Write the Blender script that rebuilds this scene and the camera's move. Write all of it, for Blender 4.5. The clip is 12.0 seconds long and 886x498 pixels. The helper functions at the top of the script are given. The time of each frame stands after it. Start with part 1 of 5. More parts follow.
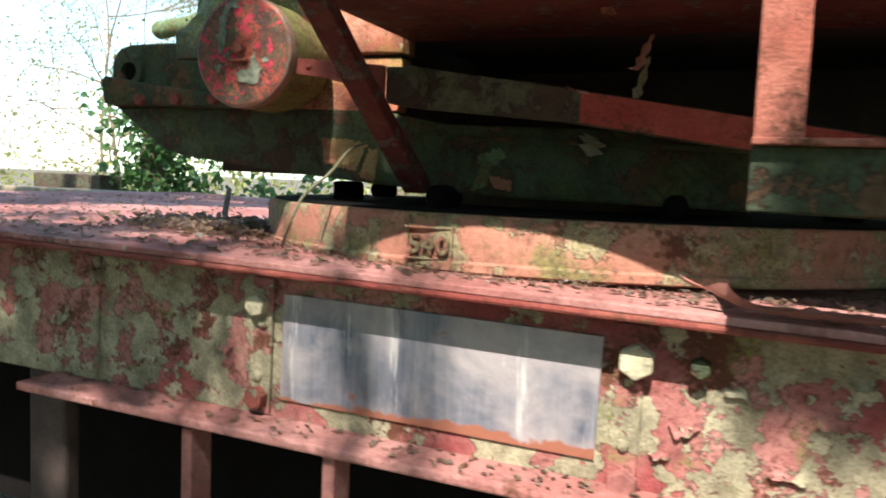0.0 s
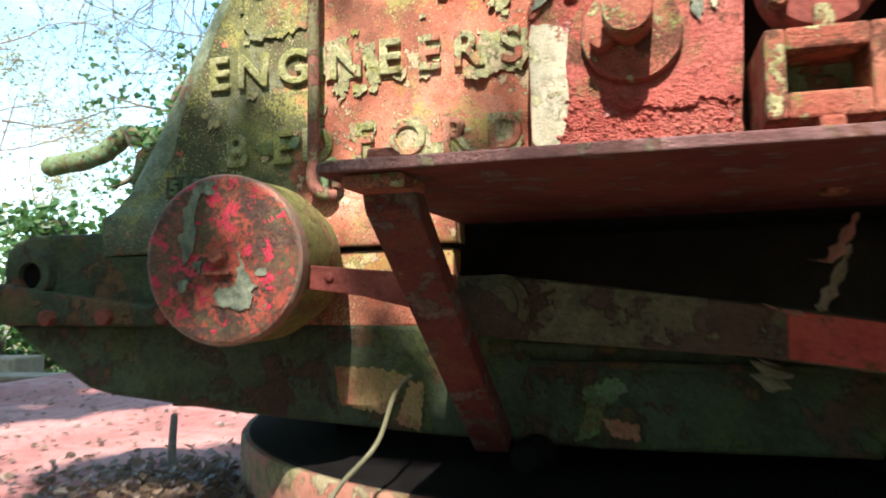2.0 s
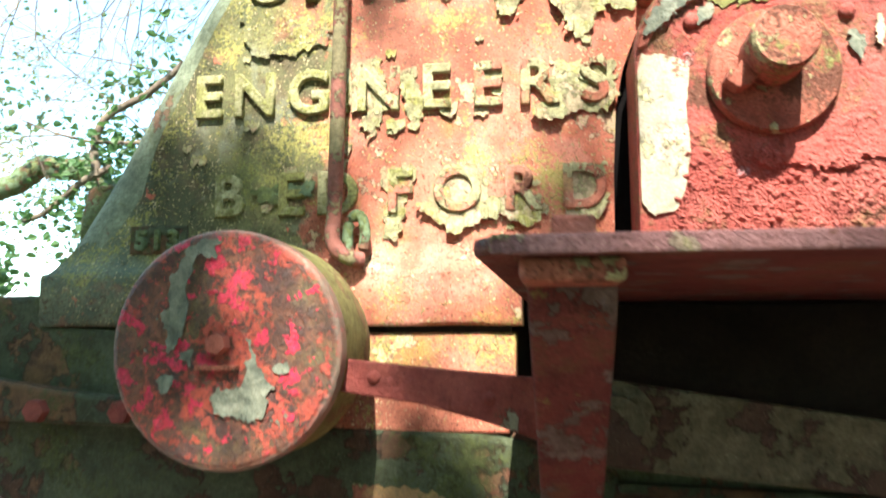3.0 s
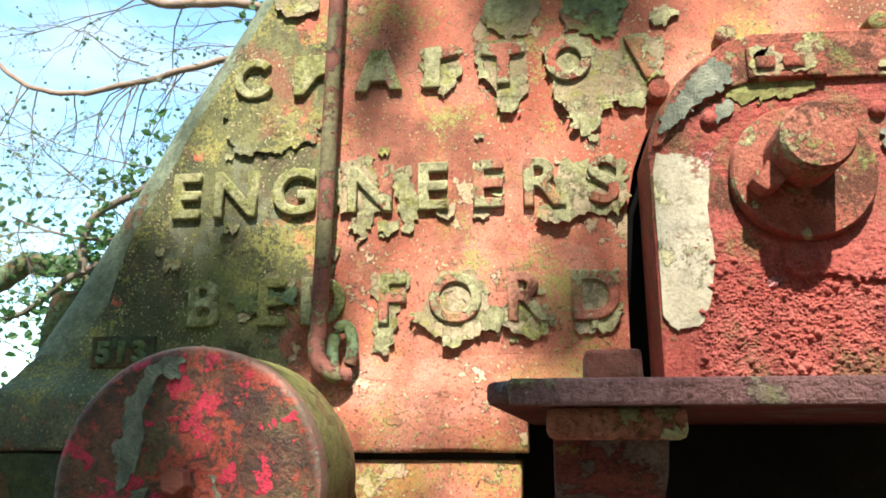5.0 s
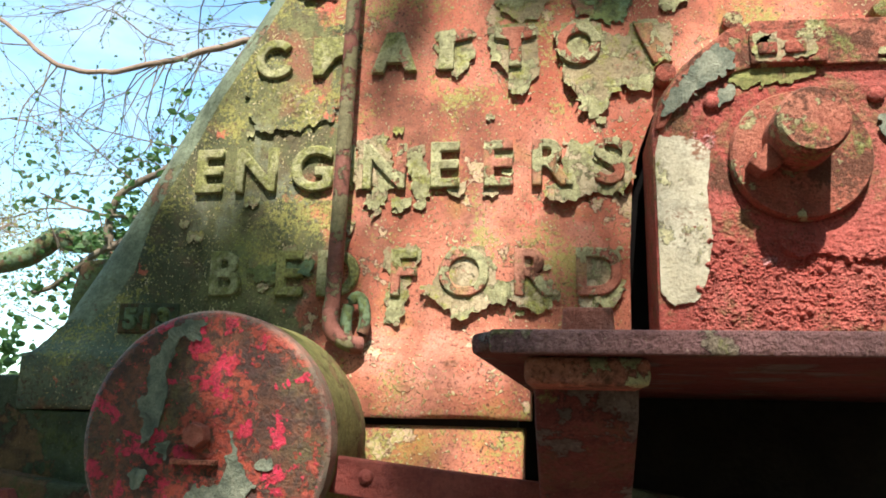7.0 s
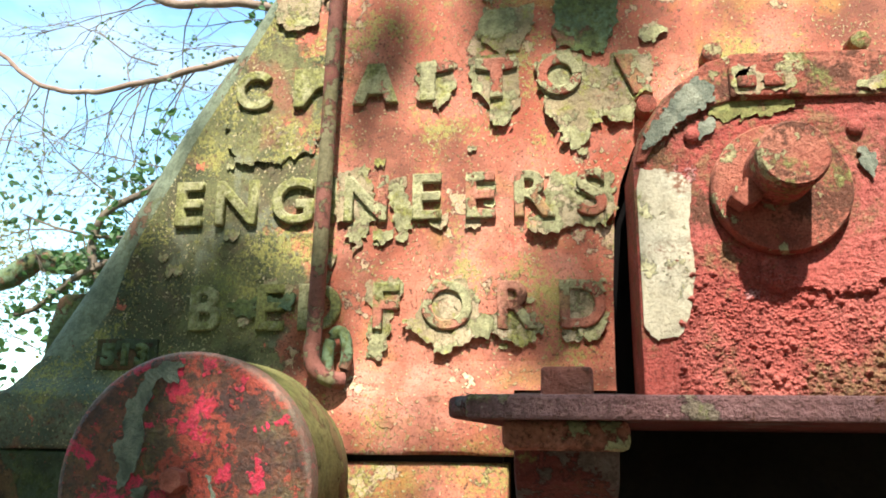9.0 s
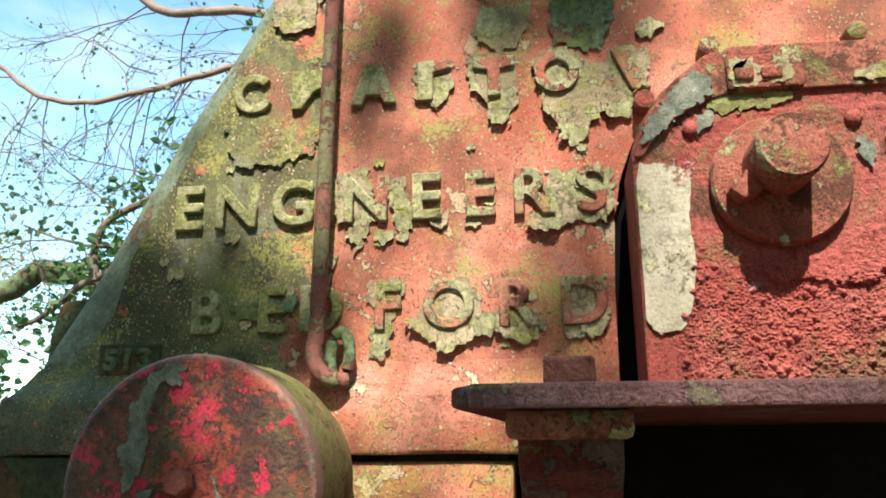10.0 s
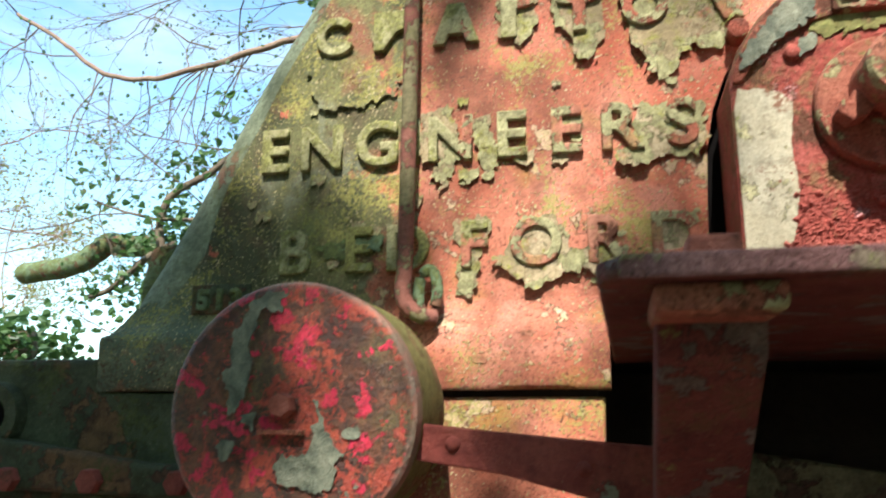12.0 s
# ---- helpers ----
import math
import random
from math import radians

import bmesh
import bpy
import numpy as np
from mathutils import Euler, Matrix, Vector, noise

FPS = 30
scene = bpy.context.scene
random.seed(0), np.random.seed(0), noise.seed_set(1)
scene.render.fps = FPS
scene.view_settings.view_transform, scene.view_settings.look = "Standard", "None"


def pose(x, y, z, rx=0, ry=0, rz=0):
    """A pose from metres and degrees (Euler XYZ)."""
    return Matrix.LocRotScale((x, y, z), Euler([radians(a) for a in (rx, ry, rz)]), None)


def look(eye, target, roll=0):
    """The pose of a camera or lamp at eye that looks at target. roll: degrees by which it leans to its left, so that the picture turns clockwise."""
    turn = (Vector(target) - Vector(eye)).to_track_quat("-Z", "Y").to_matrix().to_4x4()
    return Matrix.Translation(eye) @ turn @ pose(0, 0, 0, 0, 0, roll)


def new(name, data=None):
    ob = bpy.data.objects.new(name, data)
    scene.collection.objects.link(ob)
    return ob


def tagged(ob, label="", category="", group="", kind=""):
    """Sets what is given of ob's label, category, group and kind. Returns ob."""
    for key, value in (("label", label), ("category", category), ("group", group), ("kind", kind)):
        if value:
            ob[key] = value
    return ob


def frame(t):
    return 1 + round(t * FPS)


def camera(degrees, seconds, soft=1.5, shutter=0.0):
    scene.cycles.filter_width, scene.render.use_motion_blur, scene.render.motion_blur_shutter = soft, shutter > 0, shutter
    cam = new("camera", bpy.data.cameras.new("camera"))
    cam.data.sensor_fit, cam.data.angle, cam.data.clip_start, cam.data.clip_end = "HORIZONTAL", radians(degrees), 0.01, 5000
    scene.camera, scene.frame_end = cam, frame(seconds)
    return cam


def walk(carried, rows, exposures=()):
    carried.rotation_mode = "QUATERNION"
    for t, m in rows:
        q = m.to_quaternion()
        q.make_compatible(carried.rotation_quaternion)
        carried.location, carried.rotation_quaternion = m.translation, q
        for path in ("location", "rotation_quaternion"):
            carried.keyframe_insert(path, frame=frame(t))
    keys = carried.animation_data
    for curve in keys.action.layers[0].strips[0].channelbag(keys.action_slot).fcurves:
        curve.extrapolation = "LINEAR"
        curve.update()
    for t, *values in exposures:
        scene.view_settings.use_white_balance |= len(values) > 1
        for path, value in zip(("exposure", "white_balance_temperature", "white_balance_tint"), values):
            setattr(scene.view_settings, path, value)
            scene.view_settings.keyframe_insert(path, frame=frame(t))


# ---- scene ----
cam = camera(59.5, 12.0, soft=1.8, shutter=0.5)
METRES, EYE, TILT, LEAN, TURN = 1.7, 1.25, 0.0, 0.0, 21.5
ROWS = [
    (0.0, 0.0, 0.0, 0.0, 0.19, -4.83, -2.29),
    (0.5, -0.1098, 0.0341, 0.0048, -1.96, -2.5, -0.61),
    (1.0, -0.1889, 0.0526, 0.0412, -1.96, -0.91, 0.68),
    (1.5, -0.1835, 0.1785, 0.1195, -4.29, 1.01, 1.17),
    (2.0, -0.181, 0.3888, 0.1413, -6.95, 3.1, 1.42),
    (2.5, -0.2295, 0.5061, 0.1534, -9.99, 4.21, 0.04),
    (3.0, -0.2702, 0.5843, 0.1832, -12.97, 6.38, 0.08),
    (3.5, -0.2704, 0.6283, 0.2001, -13.65, 8.93, -0.07),
    (5.5, -0.2554, 0.6393, 0.2028, -13.43, 13.9, 0.12),
    (6.0, -0.2535, 0.6275, 0.1994, -12.59, 13.11, 0.42),
    (6.5, -0.2582, 0.6168, 0.1886, -11.95, 12.42, -1.31),
    (8.5, -0.2516, 0.6199, 0.2068, -13.11, 12.34, -0.82),
    (9.0, -0.2536, 0.6181, 0.2058, -13.15, 13.5, -0.71),
    (9.5, -0.2504, 0.6178, 0.2038, -12.93, 14.05, 0.05),
    (10.0, -0.2529, 0.619, 0.2021, -12.79, 13.78, 0.34),
    (10.5, -0.2556, 0.6211, 0.1988, -12.25, 13.07, 0.23),
    (11.0, -0.2625, 0.6223, 0.1979, -11.65, 13.13, 0.25),
    (11.5, -0.2663, 0.6194, 0.1942, -10.75, 12.92, 0.15),
    (12.0, -0.2775, 0.6328, 0.1736, -8.91, 11.99, -0.08),
]
EXPOSURES = [(0.0, 1.35, 6500, 6), (1.5, 1.4, 6500, 6), (2.5, 1.85, 6500, 6), (3.0, 2.15, 6500, 7), (3.6, 2.1, 6500, 7), (5.4, 1.26, 6500, 6), (6.6, 1.17, 6500, 6), (8.4, 1.55, 6500, 6), (9.5, 1.25, 6500, 6), (10.5, 1.16, 6500, 6), (12.0, 1.18, 6500, 6)]
path = [(t, pose(0, 0, EYE, TILT, LEAN, TURN) @ pose(METRES * x, METRES * y, METRES * z, 90 + pitch, roll, yaw)) for t, x, y, z, yaw, pitch, roll in ROWS]
path += [(0.7, look((-0.249, -0.024, 1.244), (-0.921, 1.859, 1.232), -0.1)), (1.2, look((-0.374, -0.027, 1.405), (-1.023, 1.865, 1.404), -0.5))]
walk(cam, sorted(path, key=lambda row: row[0]), exposures=EXPOSURES)

# ---- light ----
SUN_WAY = Vector((-0.12, 1.0, -1.3)).normalized()
world = bpy.data.worlds.new("sky")
scene.world = world
world.use_nodes = True
wn = world.node_tree
sky = wn.nodes.new("ShaderNodeTexSky")
sky.sky_type, sky.sun_disc = "NISHITA", False
sky.sun_elevation, sky.sun_rotation = math.asin(-SUN_WAY.z), math.atan2(-SUN_WAY.x, -SUN_WAY.y)
sky.air_density, sky.dust_density, sky.ozone_density = 1.0, 0.6, 0.5
cloud_at = wn.nodes.new("ShaderNodeTexCoord")
cloud_map = wn.nodes.new("ShaderNodeMapping")
cloud_map.inputs["Scale"].default_value = (1.0, 1.0, 2.6)
cloud_noise = wn.nodes.new("ShaderNodeTexNoise")
cloud_noise.inputs["Scale"].default_value, cloud_noise.inputs["Detail"].default_value, cloud_noise.inputs["Roughness"].default_value = 2.3, 7, 0.55
cloud_ramp = wn.nodes.new("ShaderNodeMapRange")
cloud_ramp.inputs[1].default_value, cloud_ramp.inputs[2].default_value, cloud_ramp.inputs[4].default_value = 0.50, 0.72, 0.75
cloud_mix = wn.nodes.new("ShaderNodeMix")
cloud_mix.data_type = "RGBA"
cloud_mix.inputs[7].default_value = (4.0, 4.2, 4.3, 1)
wn.links.new(cloud_at.outputs["Generated"], cloud_map.inputs[0])
wn.links.new(cloud_map.outputs[0], cloud_noise.inputs["Vector"])
wn.links.new(cloud_noise.outputs[0], cloud_ramp.inputs[0])
wn.links.new(cloud_ramp.outputs[0], cloud_mix.inputs[0])
clear = wn.nodes.new("ShaderNodeMix")
clear.data_type, clear.blend_type = "RGBA", "MULTIPLY"
clear.inputs[0].default_value, clear.inputs[7].default_value = 1.0, (1.02, 1.24, 1.25, 1)
wn.links.new(sky.outputs[0], clear.inputs[6])
wn.links.new(clear.outputs[2], cloud_mix.inputs[6])
wn.links.new(cloud_mix.outputs[2], wn.nodes["Background"].inputs[0])
wn.nodes["Background"].inputs[1].default_value = 0.15
sun = new("sun", bpy.data.lights.new("sun", "SUN"))
sun.data.energy, sun.data.angle, sun.data.color = 5.0, radians(0.55), (1.0, 0.93, 0.89)
sun.matrix_world = look(Vector((0, 0, 12)) - SUN_WAY, (0, 0, 12))

# ---- materials ----
def nodes_of(name):
    m = bpy.data.materials.new(name)
    m.use_nodes = True
    return m, m.node_tree, m.node_tree.nodes["Principled BSDF"]


def put(nt, kind, **ins):
    n = nt.nodes.new("ShaderNode" + kind)
    for k, v in ins.items():
        sock = n.inputs[int(k[1:])] if k[0] == "i" and k[1:].isdigit() else n.inputs[k.replace("_", " ")]
        if isinstance(v, bpy.types.NodeSocket):
            nt.links.new(v, sock)
        else:
            sock.default_value = v
    return n


def noise_of(nt, co, scale, detail=5.0, rough=0.6, warp=0.0):
    return put(nt, "TexNoise", Vector=co, Scale=scale, Detail=detail, Roughness=rough, Distortion=warp).outputs[0]


def ramp(nt, fac, lo, hi, a=0.0, b=1.0):
    n = put(nt, "MapRange", i0=fac, i1=lo, i2=hi, i3=a, i4=b)
    return n.outputs[0]


def calc(nt, op, a, b=0.0):
    n = nt.nodes.new("ShaderNodeMath")
    n.operation = op
    for s, v in zip(n.inputs, (a, b)):
        if isinstance(v, bpy.types.NodeSocket):
            nt.links.new(v, s)
        else:
            s.default_value = v
    return n.outputs[0]


def mix(nt, fac, a, b):
    n = nt.nodes.new("ShaderNodeMix")
    n.data_type = "RGBA"
    for s, v in ((n.inputs[0], fac), (n.inputs[6], a), (n.inputs[7], b)):
        if isinstance(v, bpy.types.NodeSocket):
            nt.links.new(v, s)
        else:
            s.default_value = (*v, 1) if isinstance(v, tuple) else v
    return n.outputs[2]


def bumped(nt, bsdf, height, dist, strength=1.0):
    b = put(nt, "Bump", Height=height, Distance=dist, Strength=strength)
    nt.links.new(b.outputs[0], bsdf.inputs["Normal"])


def old_paint(name, red=(0.36, 0.115, 0.07), pale=(0.50, 0.235, 0.155), coat=(0.23, 0.22, 0.12), coat_edge=0.56, rust=(0.12, 0.045, 0.024),
              rust_edge=0.62, moss=(0.10, 0.105, 0.03), moss_edge=0.62, scale=7.0, green_side=None, grit=1.0, rough=0.82, speck=0.5):
    """Red oxide paint, faded and rusted, under what is left of an olive coat with sharp torn edges, moss and grit on it."""
    m, nt, bsdf = nodes_of(name)
    co = put(nt, "TexCoord").outputs["Object"]
    big = noise_of(nt, co, scale * 0.5, 4, 0.6, 0.2)
    mid = noise_of(nt, co, scale, 7, 0.65, 0.15)
    fine = noise_of(nt, co, scale * 14, 5, 0.7)
    grain = noise_of(nt, co, 420, 3, 0.75)
    pits = noise_of(nt, co, 150, 5, 0.7)
    torn = noise_of(nt, co, scale * 1.7, 9, 0.66, 0.12)
    base = mix(nt, ramp(nt, big, 0.40, 0.62), red, pale)
    base = mix(nt, ramp(nt, noise_of(nt, co, scale * 3.1, 6, 0.7), 0.5, 0.66, 0.0, 0.75), base, tuple(c * 0.5 for c in red))
    base = mix(nt, ramp(nt, fine, 0.4, 0.68, 0.0, 0.45), base, tuple(c * 0.5 for c in red))
    base = mix(nt, ramp(nt, calc(nt, "ADD", mid, calc(nt, "MULTIPLY", calc(nt, "SUBTRACT", fine, 0.5), 0.35)), rust_edge - 0.02, rust_edge + 0.05), base, rust)
    lift = calc(nt, "ADD", torn, calc(nt, "MULTIPLY", calc(nt, "SUBTRACT", fine, 0.5), 0.10))
    if green_side:
        runs = noise_of(nt, put(nt, "Mapping", Vector=co, Scale=(1, 1, 0.16)).outputs[0], scale * 3.4, 6, 0.65, 0.1)
        base = mix(nt, ramp(nt, runs, 0.52, 0.68, 0.0, 0.6), base, (0.20, 0.085, 0.045))
        base = mix(nt, ramp(nt, noise_of(nt, co, scale * 0.75, 6, 0.7, 0.2), 0.53, 0.6, 0.0, 0.7), base, mix(nt, ramp(nt, pits, 0.4, 0.6), (0.40, 0.27, 0.10), (0.24, 0.19, 0.085)))
        x = put(nt, "SeparateXYZ", i0=co).outputs[0]
        lift = calc(nt, "ADD", lift, ramp(nt, x, green_side[0], green_side[1], 0.20, -0.03))
    coated = ramp(nt, lift, coat_edge, coat_edge + 0.012)
    rim = calc(nt, "MULTIPLY", ramp(nt, lift, coat_edge - 0.014, coat_edge), calc(nt, "SUBTRACT", 1.0, coated))
    coat_colour = mix(nt, ramp(nt, noise_of(nt, co, scale * 3.3, 6, 0.65), 0.38, 0.62), coat, tuple(min(1, c * 1.9 + 0.012) for c in coat))
    coat_colour = mix(nt, ramp(nt, pits, 0.42, 0.66, 0.0, 0.5), coat_colour, tuple(c * 0.4 for c in coat))
    col = mix(nt, coated, base, coat_colour)
    col = mix(nt, calc(nt, "MULTIPLY", rim, 0.7), col, tuple(c * 0.3 for c in red))
    mossy = calc(nt, "ADD", noise_of(nt, co, scale * 1.3, 6, 0.7), calc(nt, "MULTIPLY", calc(nt, "SUBTRACT", pits, 0.5), 0.4))
    if green_side:
        mossy = calc(nt, "ADD", mossy, ramp(nt, x, green_side[0], green_side[1], 0.12, -0.02))
    mossed = ramp(nt, mossy, moss_edge - 0.04, moss_edge + 0.06, 0.0, 0.85)
    col = mix(nt, mossed, col, mix(nt, ramp(nt, fine, 0.4, 0.6), moss, tuple(min(1, c * 2.6) for c in moss)))
    col = mix(nt, ramp(nt, grain, 0.52, 0.7, 0.0, speck), col, tuple(c * 0.25 for c in rust))
    col = mix(nt, ramp(nt, grain, 0.36, 0.26, 0.0, speck * 0.7), col, (0.62, 0.5, 0.36))
    nt.links.new(col, bsdf.inputs["Base Color"])
    bsdf.inputs["Roughness"].default_value = rough
    bsdf.inputs["Specular IOR Level"].default_value = 0.3
    h = calc(nt, "ADD", calc(nt, "MULTIPLY", coated, 0.5), calc(nt, "ADD", calc(nt, "MULTIPLY", fine, 0.6 * grit), calc(nt, "ADD", calc(nt, "MULTIPLY", grain, 0.10 * grit), calc(nt, "MULTIPLY", pits, 0.36 * grit))))
    bumped(nt, bsdf, h, 0.005)
    return m


def plain(name, a, b, scale=20.0, rough=0.8, bump=0.002, metal=0.0):
    m, nt, bsdf = nodes_of(name)
    co = put(nt, "TexCoord").outputs["Object"]
    n1 = noise_of(nt, co, scale, 6, 0.65, 0.4)
    n2 = noise_of(nt, co, scale * 9, 3, 0.6)
    col = mix(nt, ramp(nt, n1, 0.36, 0.64), a, b)
    col = mix(nt, ramp(nt, n2, 0.45, 0.7, 0.0, 0.35), col, tuple(c * 0.5 for c in a))
    nt.links.new(col, bsdf.inputs["Base Color"])
    bsdf.inputs["Roughness"].default_value, bsdf.inputs["Metallic"].default_value = rough, metal
    bumped(nt, bsdf, calc(nt, "ADD", n1, calc(nt, "MULTIPLY", n2, 0.5)), bump)
    return m


def leafy(name, a, b):
    m, nt, bsdf = nodes_of(name)
    r = put(nt, "NewGeometry").outputs["Random Per Island"]
    nt.links.new(mix(nt, r, a, b), bsdf.inputs["Base Color"])
    bsdf.inputs["Roughness"].default_value = 0.45
    bsdf.inputs["Transmission Weight"].default_value = 0.0
    tl = put(nt, "BsdfTranslucent", Color=(*[min(1, c * 1.6) for c in b], 1))
    sh = put(nt, "MixShader", i0=0.3, i1=bsdf.outputs[0], i2=tl.outputs[0])
    nt.links.new(sh.outputs[0], nt.nodes["Material Output"].inputs[0])
    return m


def face_paint():
    """Sun-bleached red paint with soft stains, torn films and a dusting of yellow moss; green with moss towards the sloping edge."""
    m, nt, bsdf = nodes_of("faded_red_face")
    co = put(nt, "TexCoord").outputs["Object"]
    x = put(nt, "SeparateXYZ", i0=co).outputs[0]
    def field(scale, detail=5, rough=0.6, warp=0.2, shift=0.0):
        return noise_of(nt, put(nt, "Mapping", Vector=co, Location=(shift, shift * 0.7, -shift)).outputs[0], scale, detail, rough, warp)
    fine, pits, grain = field(95, 5, 0.7), field(190, 5, 0.7, 0.0, 3), field(430, 3, 0.75, 0.0, 5)
    col = mix(nt, ramp(nt, field(5.5, 4), 0.38, 0.62), (0.37, 0.088, 0.045), (0.58, 0.205, 0.125))
    col = mix(nt, ramp(nt, field(9, 5, 0.6, 0.3, 2), 0.52, 0.7, 0, 0.6), col, (0.66, 0.33, 0.24))
    col = mix(nt, ramp(nt, field(7, 6, 0.65, 0.2, 6), 0.49, 0.64, 0, 0.9), col, (0.17, 0.058, 0.032))
    col = mix(nt, ramp(nt, field(6.5, 5, 0.6, 0.2, 9), 0.56, 0.7, 0, 0.8), col, (0.44, 0.25, 0.055))
    runs = noise_of(nt, put(nt, "Mapping", Vector=co, Scale=(1, 1, 0.16)).outputs[0], 24, 6, 0.65, 0.1)
    col = mix(nt, ramp(nt, runs, 0.54, 0.7, 0.0, 0.45), col, (0.24, 0.09, 0.05))
    col = mix(nt, ramp(nt, fine, 0.45, 0.7, 0, 0.4), col, (0.26, 0.085, 0.05))
    # torn films of paler paint
    tear = calc(nt, "ADD", field(15, 9, 0.68, 0.15, 12), calc(nt, "MULTIPLY", calc(nt, "SUBTRACT", pits, 0.5), 0.08))
    film = ramp(nt, tear, 0.605, 0.615)
    col = mix(nt, ramp(nt, tear, 0.588, 0.605), col, mix(nt, film, (0.15, 0.055, 0.035), mix(nt, ramp(nt, fine, 0.4, 0.6), (0.56, 0.36, 0.24), (0.40, 0.31, 0.16))))
    # green side
    side = calc(nt, "ADD", ramp(nt, x, -0.22, -0.03, 0.62, 0.0), calc(nt, "MULTIPLY", calc(nt, "SUBTRACT", field(11, 7, 0.66, 0.2, 15), 0.5), 1.5))
    mossy = ramp(nt, side, 0.28, 0.36)
    green = mix(nt, ramp(nt, field(7, 6, 0.65, 0.4, 18), 0.40, 0.62), (0.05, 0.06, 0.026), (0.20, 0.195, 0.075))
    green = mix(nt, ramp(nt, field(16, 7, 0.65, 0.3, 21), 0.5, 0.62, 0, 0.8), green, (0.115, 0.085, 0.045))
    far = calc(nt, "ADD", ramp(nt, x, -0.46, -0.30, 0.5, 0.0), calc(nt, "SUBTRACT", field(9, 5, 0.6, 0.3, 24), 0.5))
    green = mix(nt, ramp(nt, far, 0.22, 0.42, 0, 0.85), green, mix(nt, ramp(nt, field(20, 5, 0.6, 0, 27), 0.4, 0.6), (0.075, 0.115, 0.085), (0.16, 0.19, 0.115)))
    green = mix(nt, ramp(nt, pits, 0.45, 0.66, 0, 0.65), green, (0.045, 0.045, 0.02))
    green = mix(nt, ramp(nt, field(10, 6, 0.62, 0.3, 42), 0.54, 0.64, 0, 0.85), green, (0.26, 0.095, 0.055))
    green = mix(nt, ramp(nt, field(12, 6, 0.62, 0.3, 45), 0.56, 0.64, 0, 0.8), green, (0.17, 0.18, 0.115))
    col = mix(nt, mossy, col, green)
    chip = calc(nt, "ADD", field(17, 8, 0.62, 0.1, 30), calc(nt, "MULTIPLY", calc(nt, "SUBTRACT", fine, 0.5), 0.08))
    col = mix(nt, ramp(nt, chip, 0.645, 0.652, 0, 0.9), col, (0.50, 0.12, 0.075))
    # yellow moss dust and grit
    dust = calc(nt, "ADD", calc(nt, "MULTIPLY", field(8, 5, 0.6, 0.2, 33), 0.75), calc(nt, "MULTIPLY", pits, 0.55))
    col = mix(nt, ramp(nt, dust, 0.70, 0.76, 0, 0.85), col, mix(nt, ramp(nt, grain, 0.4, 0.6), (0.17, 0.16, 0.03), (0.46, 0.42, 0.13)))
    col = mix(nt, ramp(nt, grain, 0.55, 0.66, 0.0, 0.85), col, (0.05, 0.022, 0.014))
    col = mix(nt, ramp(nt, grain, 0.36, 0.28, 0.0, 0.6), col, (0.66, 0.52, 0.36))
    # crumbs of lichen stuck to the paint, and the pits between them
    crumbs = calc(nt, "ADD", field(240, 2, 0.5, 0.0, 36), calc(nt, "MULTIPLY", calc(nt, "SUBTRACT", field(13, 4, 0.6, 0.2, 39), 0.5), 0.35))
    bits = ramp(nt, crumbs, 0.62, 0.68)
    col = mix(nt, calc(nt, "MULTIPLY", bits, 0.85), col, mix(nt, ramp(nt, pits, 0.42, 0.58), (0.62, 0.50, 0.30), (0.34, 0.31, 0.11)))
    col = mix(nt, ramp(nt, crumbs, 0.36, 0.30, 0, 0.8), col, (0.06, 0.025, 0.016))
    nt.links.new(col, bsdf.inputs["Base Color"])
    bsdf.inputs["Roughness"].default_value, bsdf.inputs["Specular IOR Level"].default_value = 0.78, 0.3
    layers = calc(nt, "ADD", calc(nt, "MULTIPLY", film, 0.35), calc(nt, "MULTIPLY", mossy, 0.2))
    grit = calc(nt, "ADD", calc(nt, "MULTIPLY", fine, 0.16), calc(nt, "ADD", calc(nt, "MULTIPLY", pits, 0.16), calc(nt, "MULTIPLY", bits, 0.45)))
    bumped(nt, bsdf, calc(nt, "ADD", layers, grit), 0.006)
    return m


FACE = face_paint()
LETTER = old_paint("letter_paint", coat=(0.25, 0.235, 0.12), coat_edge=0.475, scale=11, moss_edge=0.58, green_side=(-0.22, 0.10), red=(0.40, 0.12, 0.07), pale=(0.58, 0.26, 0.17), moss=(0.11, 0.11, 0.03), speck=0.7)
MOSSY = old_paint("mossy_green_iron", red=(0.16, 0.07, 0.04), pale=(0.2, 0.13, 0.07), coat=(0.085, 0.12, 0.06), coat_edge=0.45, moss_edge=0.5, moss=(0.05, 0.06, 0.016))
BED = old_paint("dark_green_bed", red=(0.06, 0.032, 0.02), pale=(0.14, 0.08, 0.035), coat=(0.032, 0.042, 0.02), coat_edge=0.46, moss_edge=0.57, moss=(0.03, 0.037, 0.01), scale=5)
LEDGE = old_paint("ledge_paint", red=(0.31, 0.105, 0.06), pale=(0.41, 0.18, 0.11), coat=(0.14, 0.14, 0.06), green_side=(-0.32, -0.05), coat_edge=0.56, moss_edge=0.57, scale=8)
ROUGH_RED = old_paint("scaly_red", red=(0.37, 0.075, 0.055), pale=(0.50, 0.155, 0.12), coat=(0.34, 0.15, 0.14), coat_edge=0.63, moss=(0.10, 0.06, 0.026), moss_edge=0.56, rust_edge=0.57, scale=8, grit=1.6, speck=0.95)
# Pink peeled paint, brightened to carry the sunlight on it
LIT_PINK = plain("lit_pink_scrap", (0.55, 0.24, 0.19), (0.66, 0.34, 0.27), 30, 0.8)
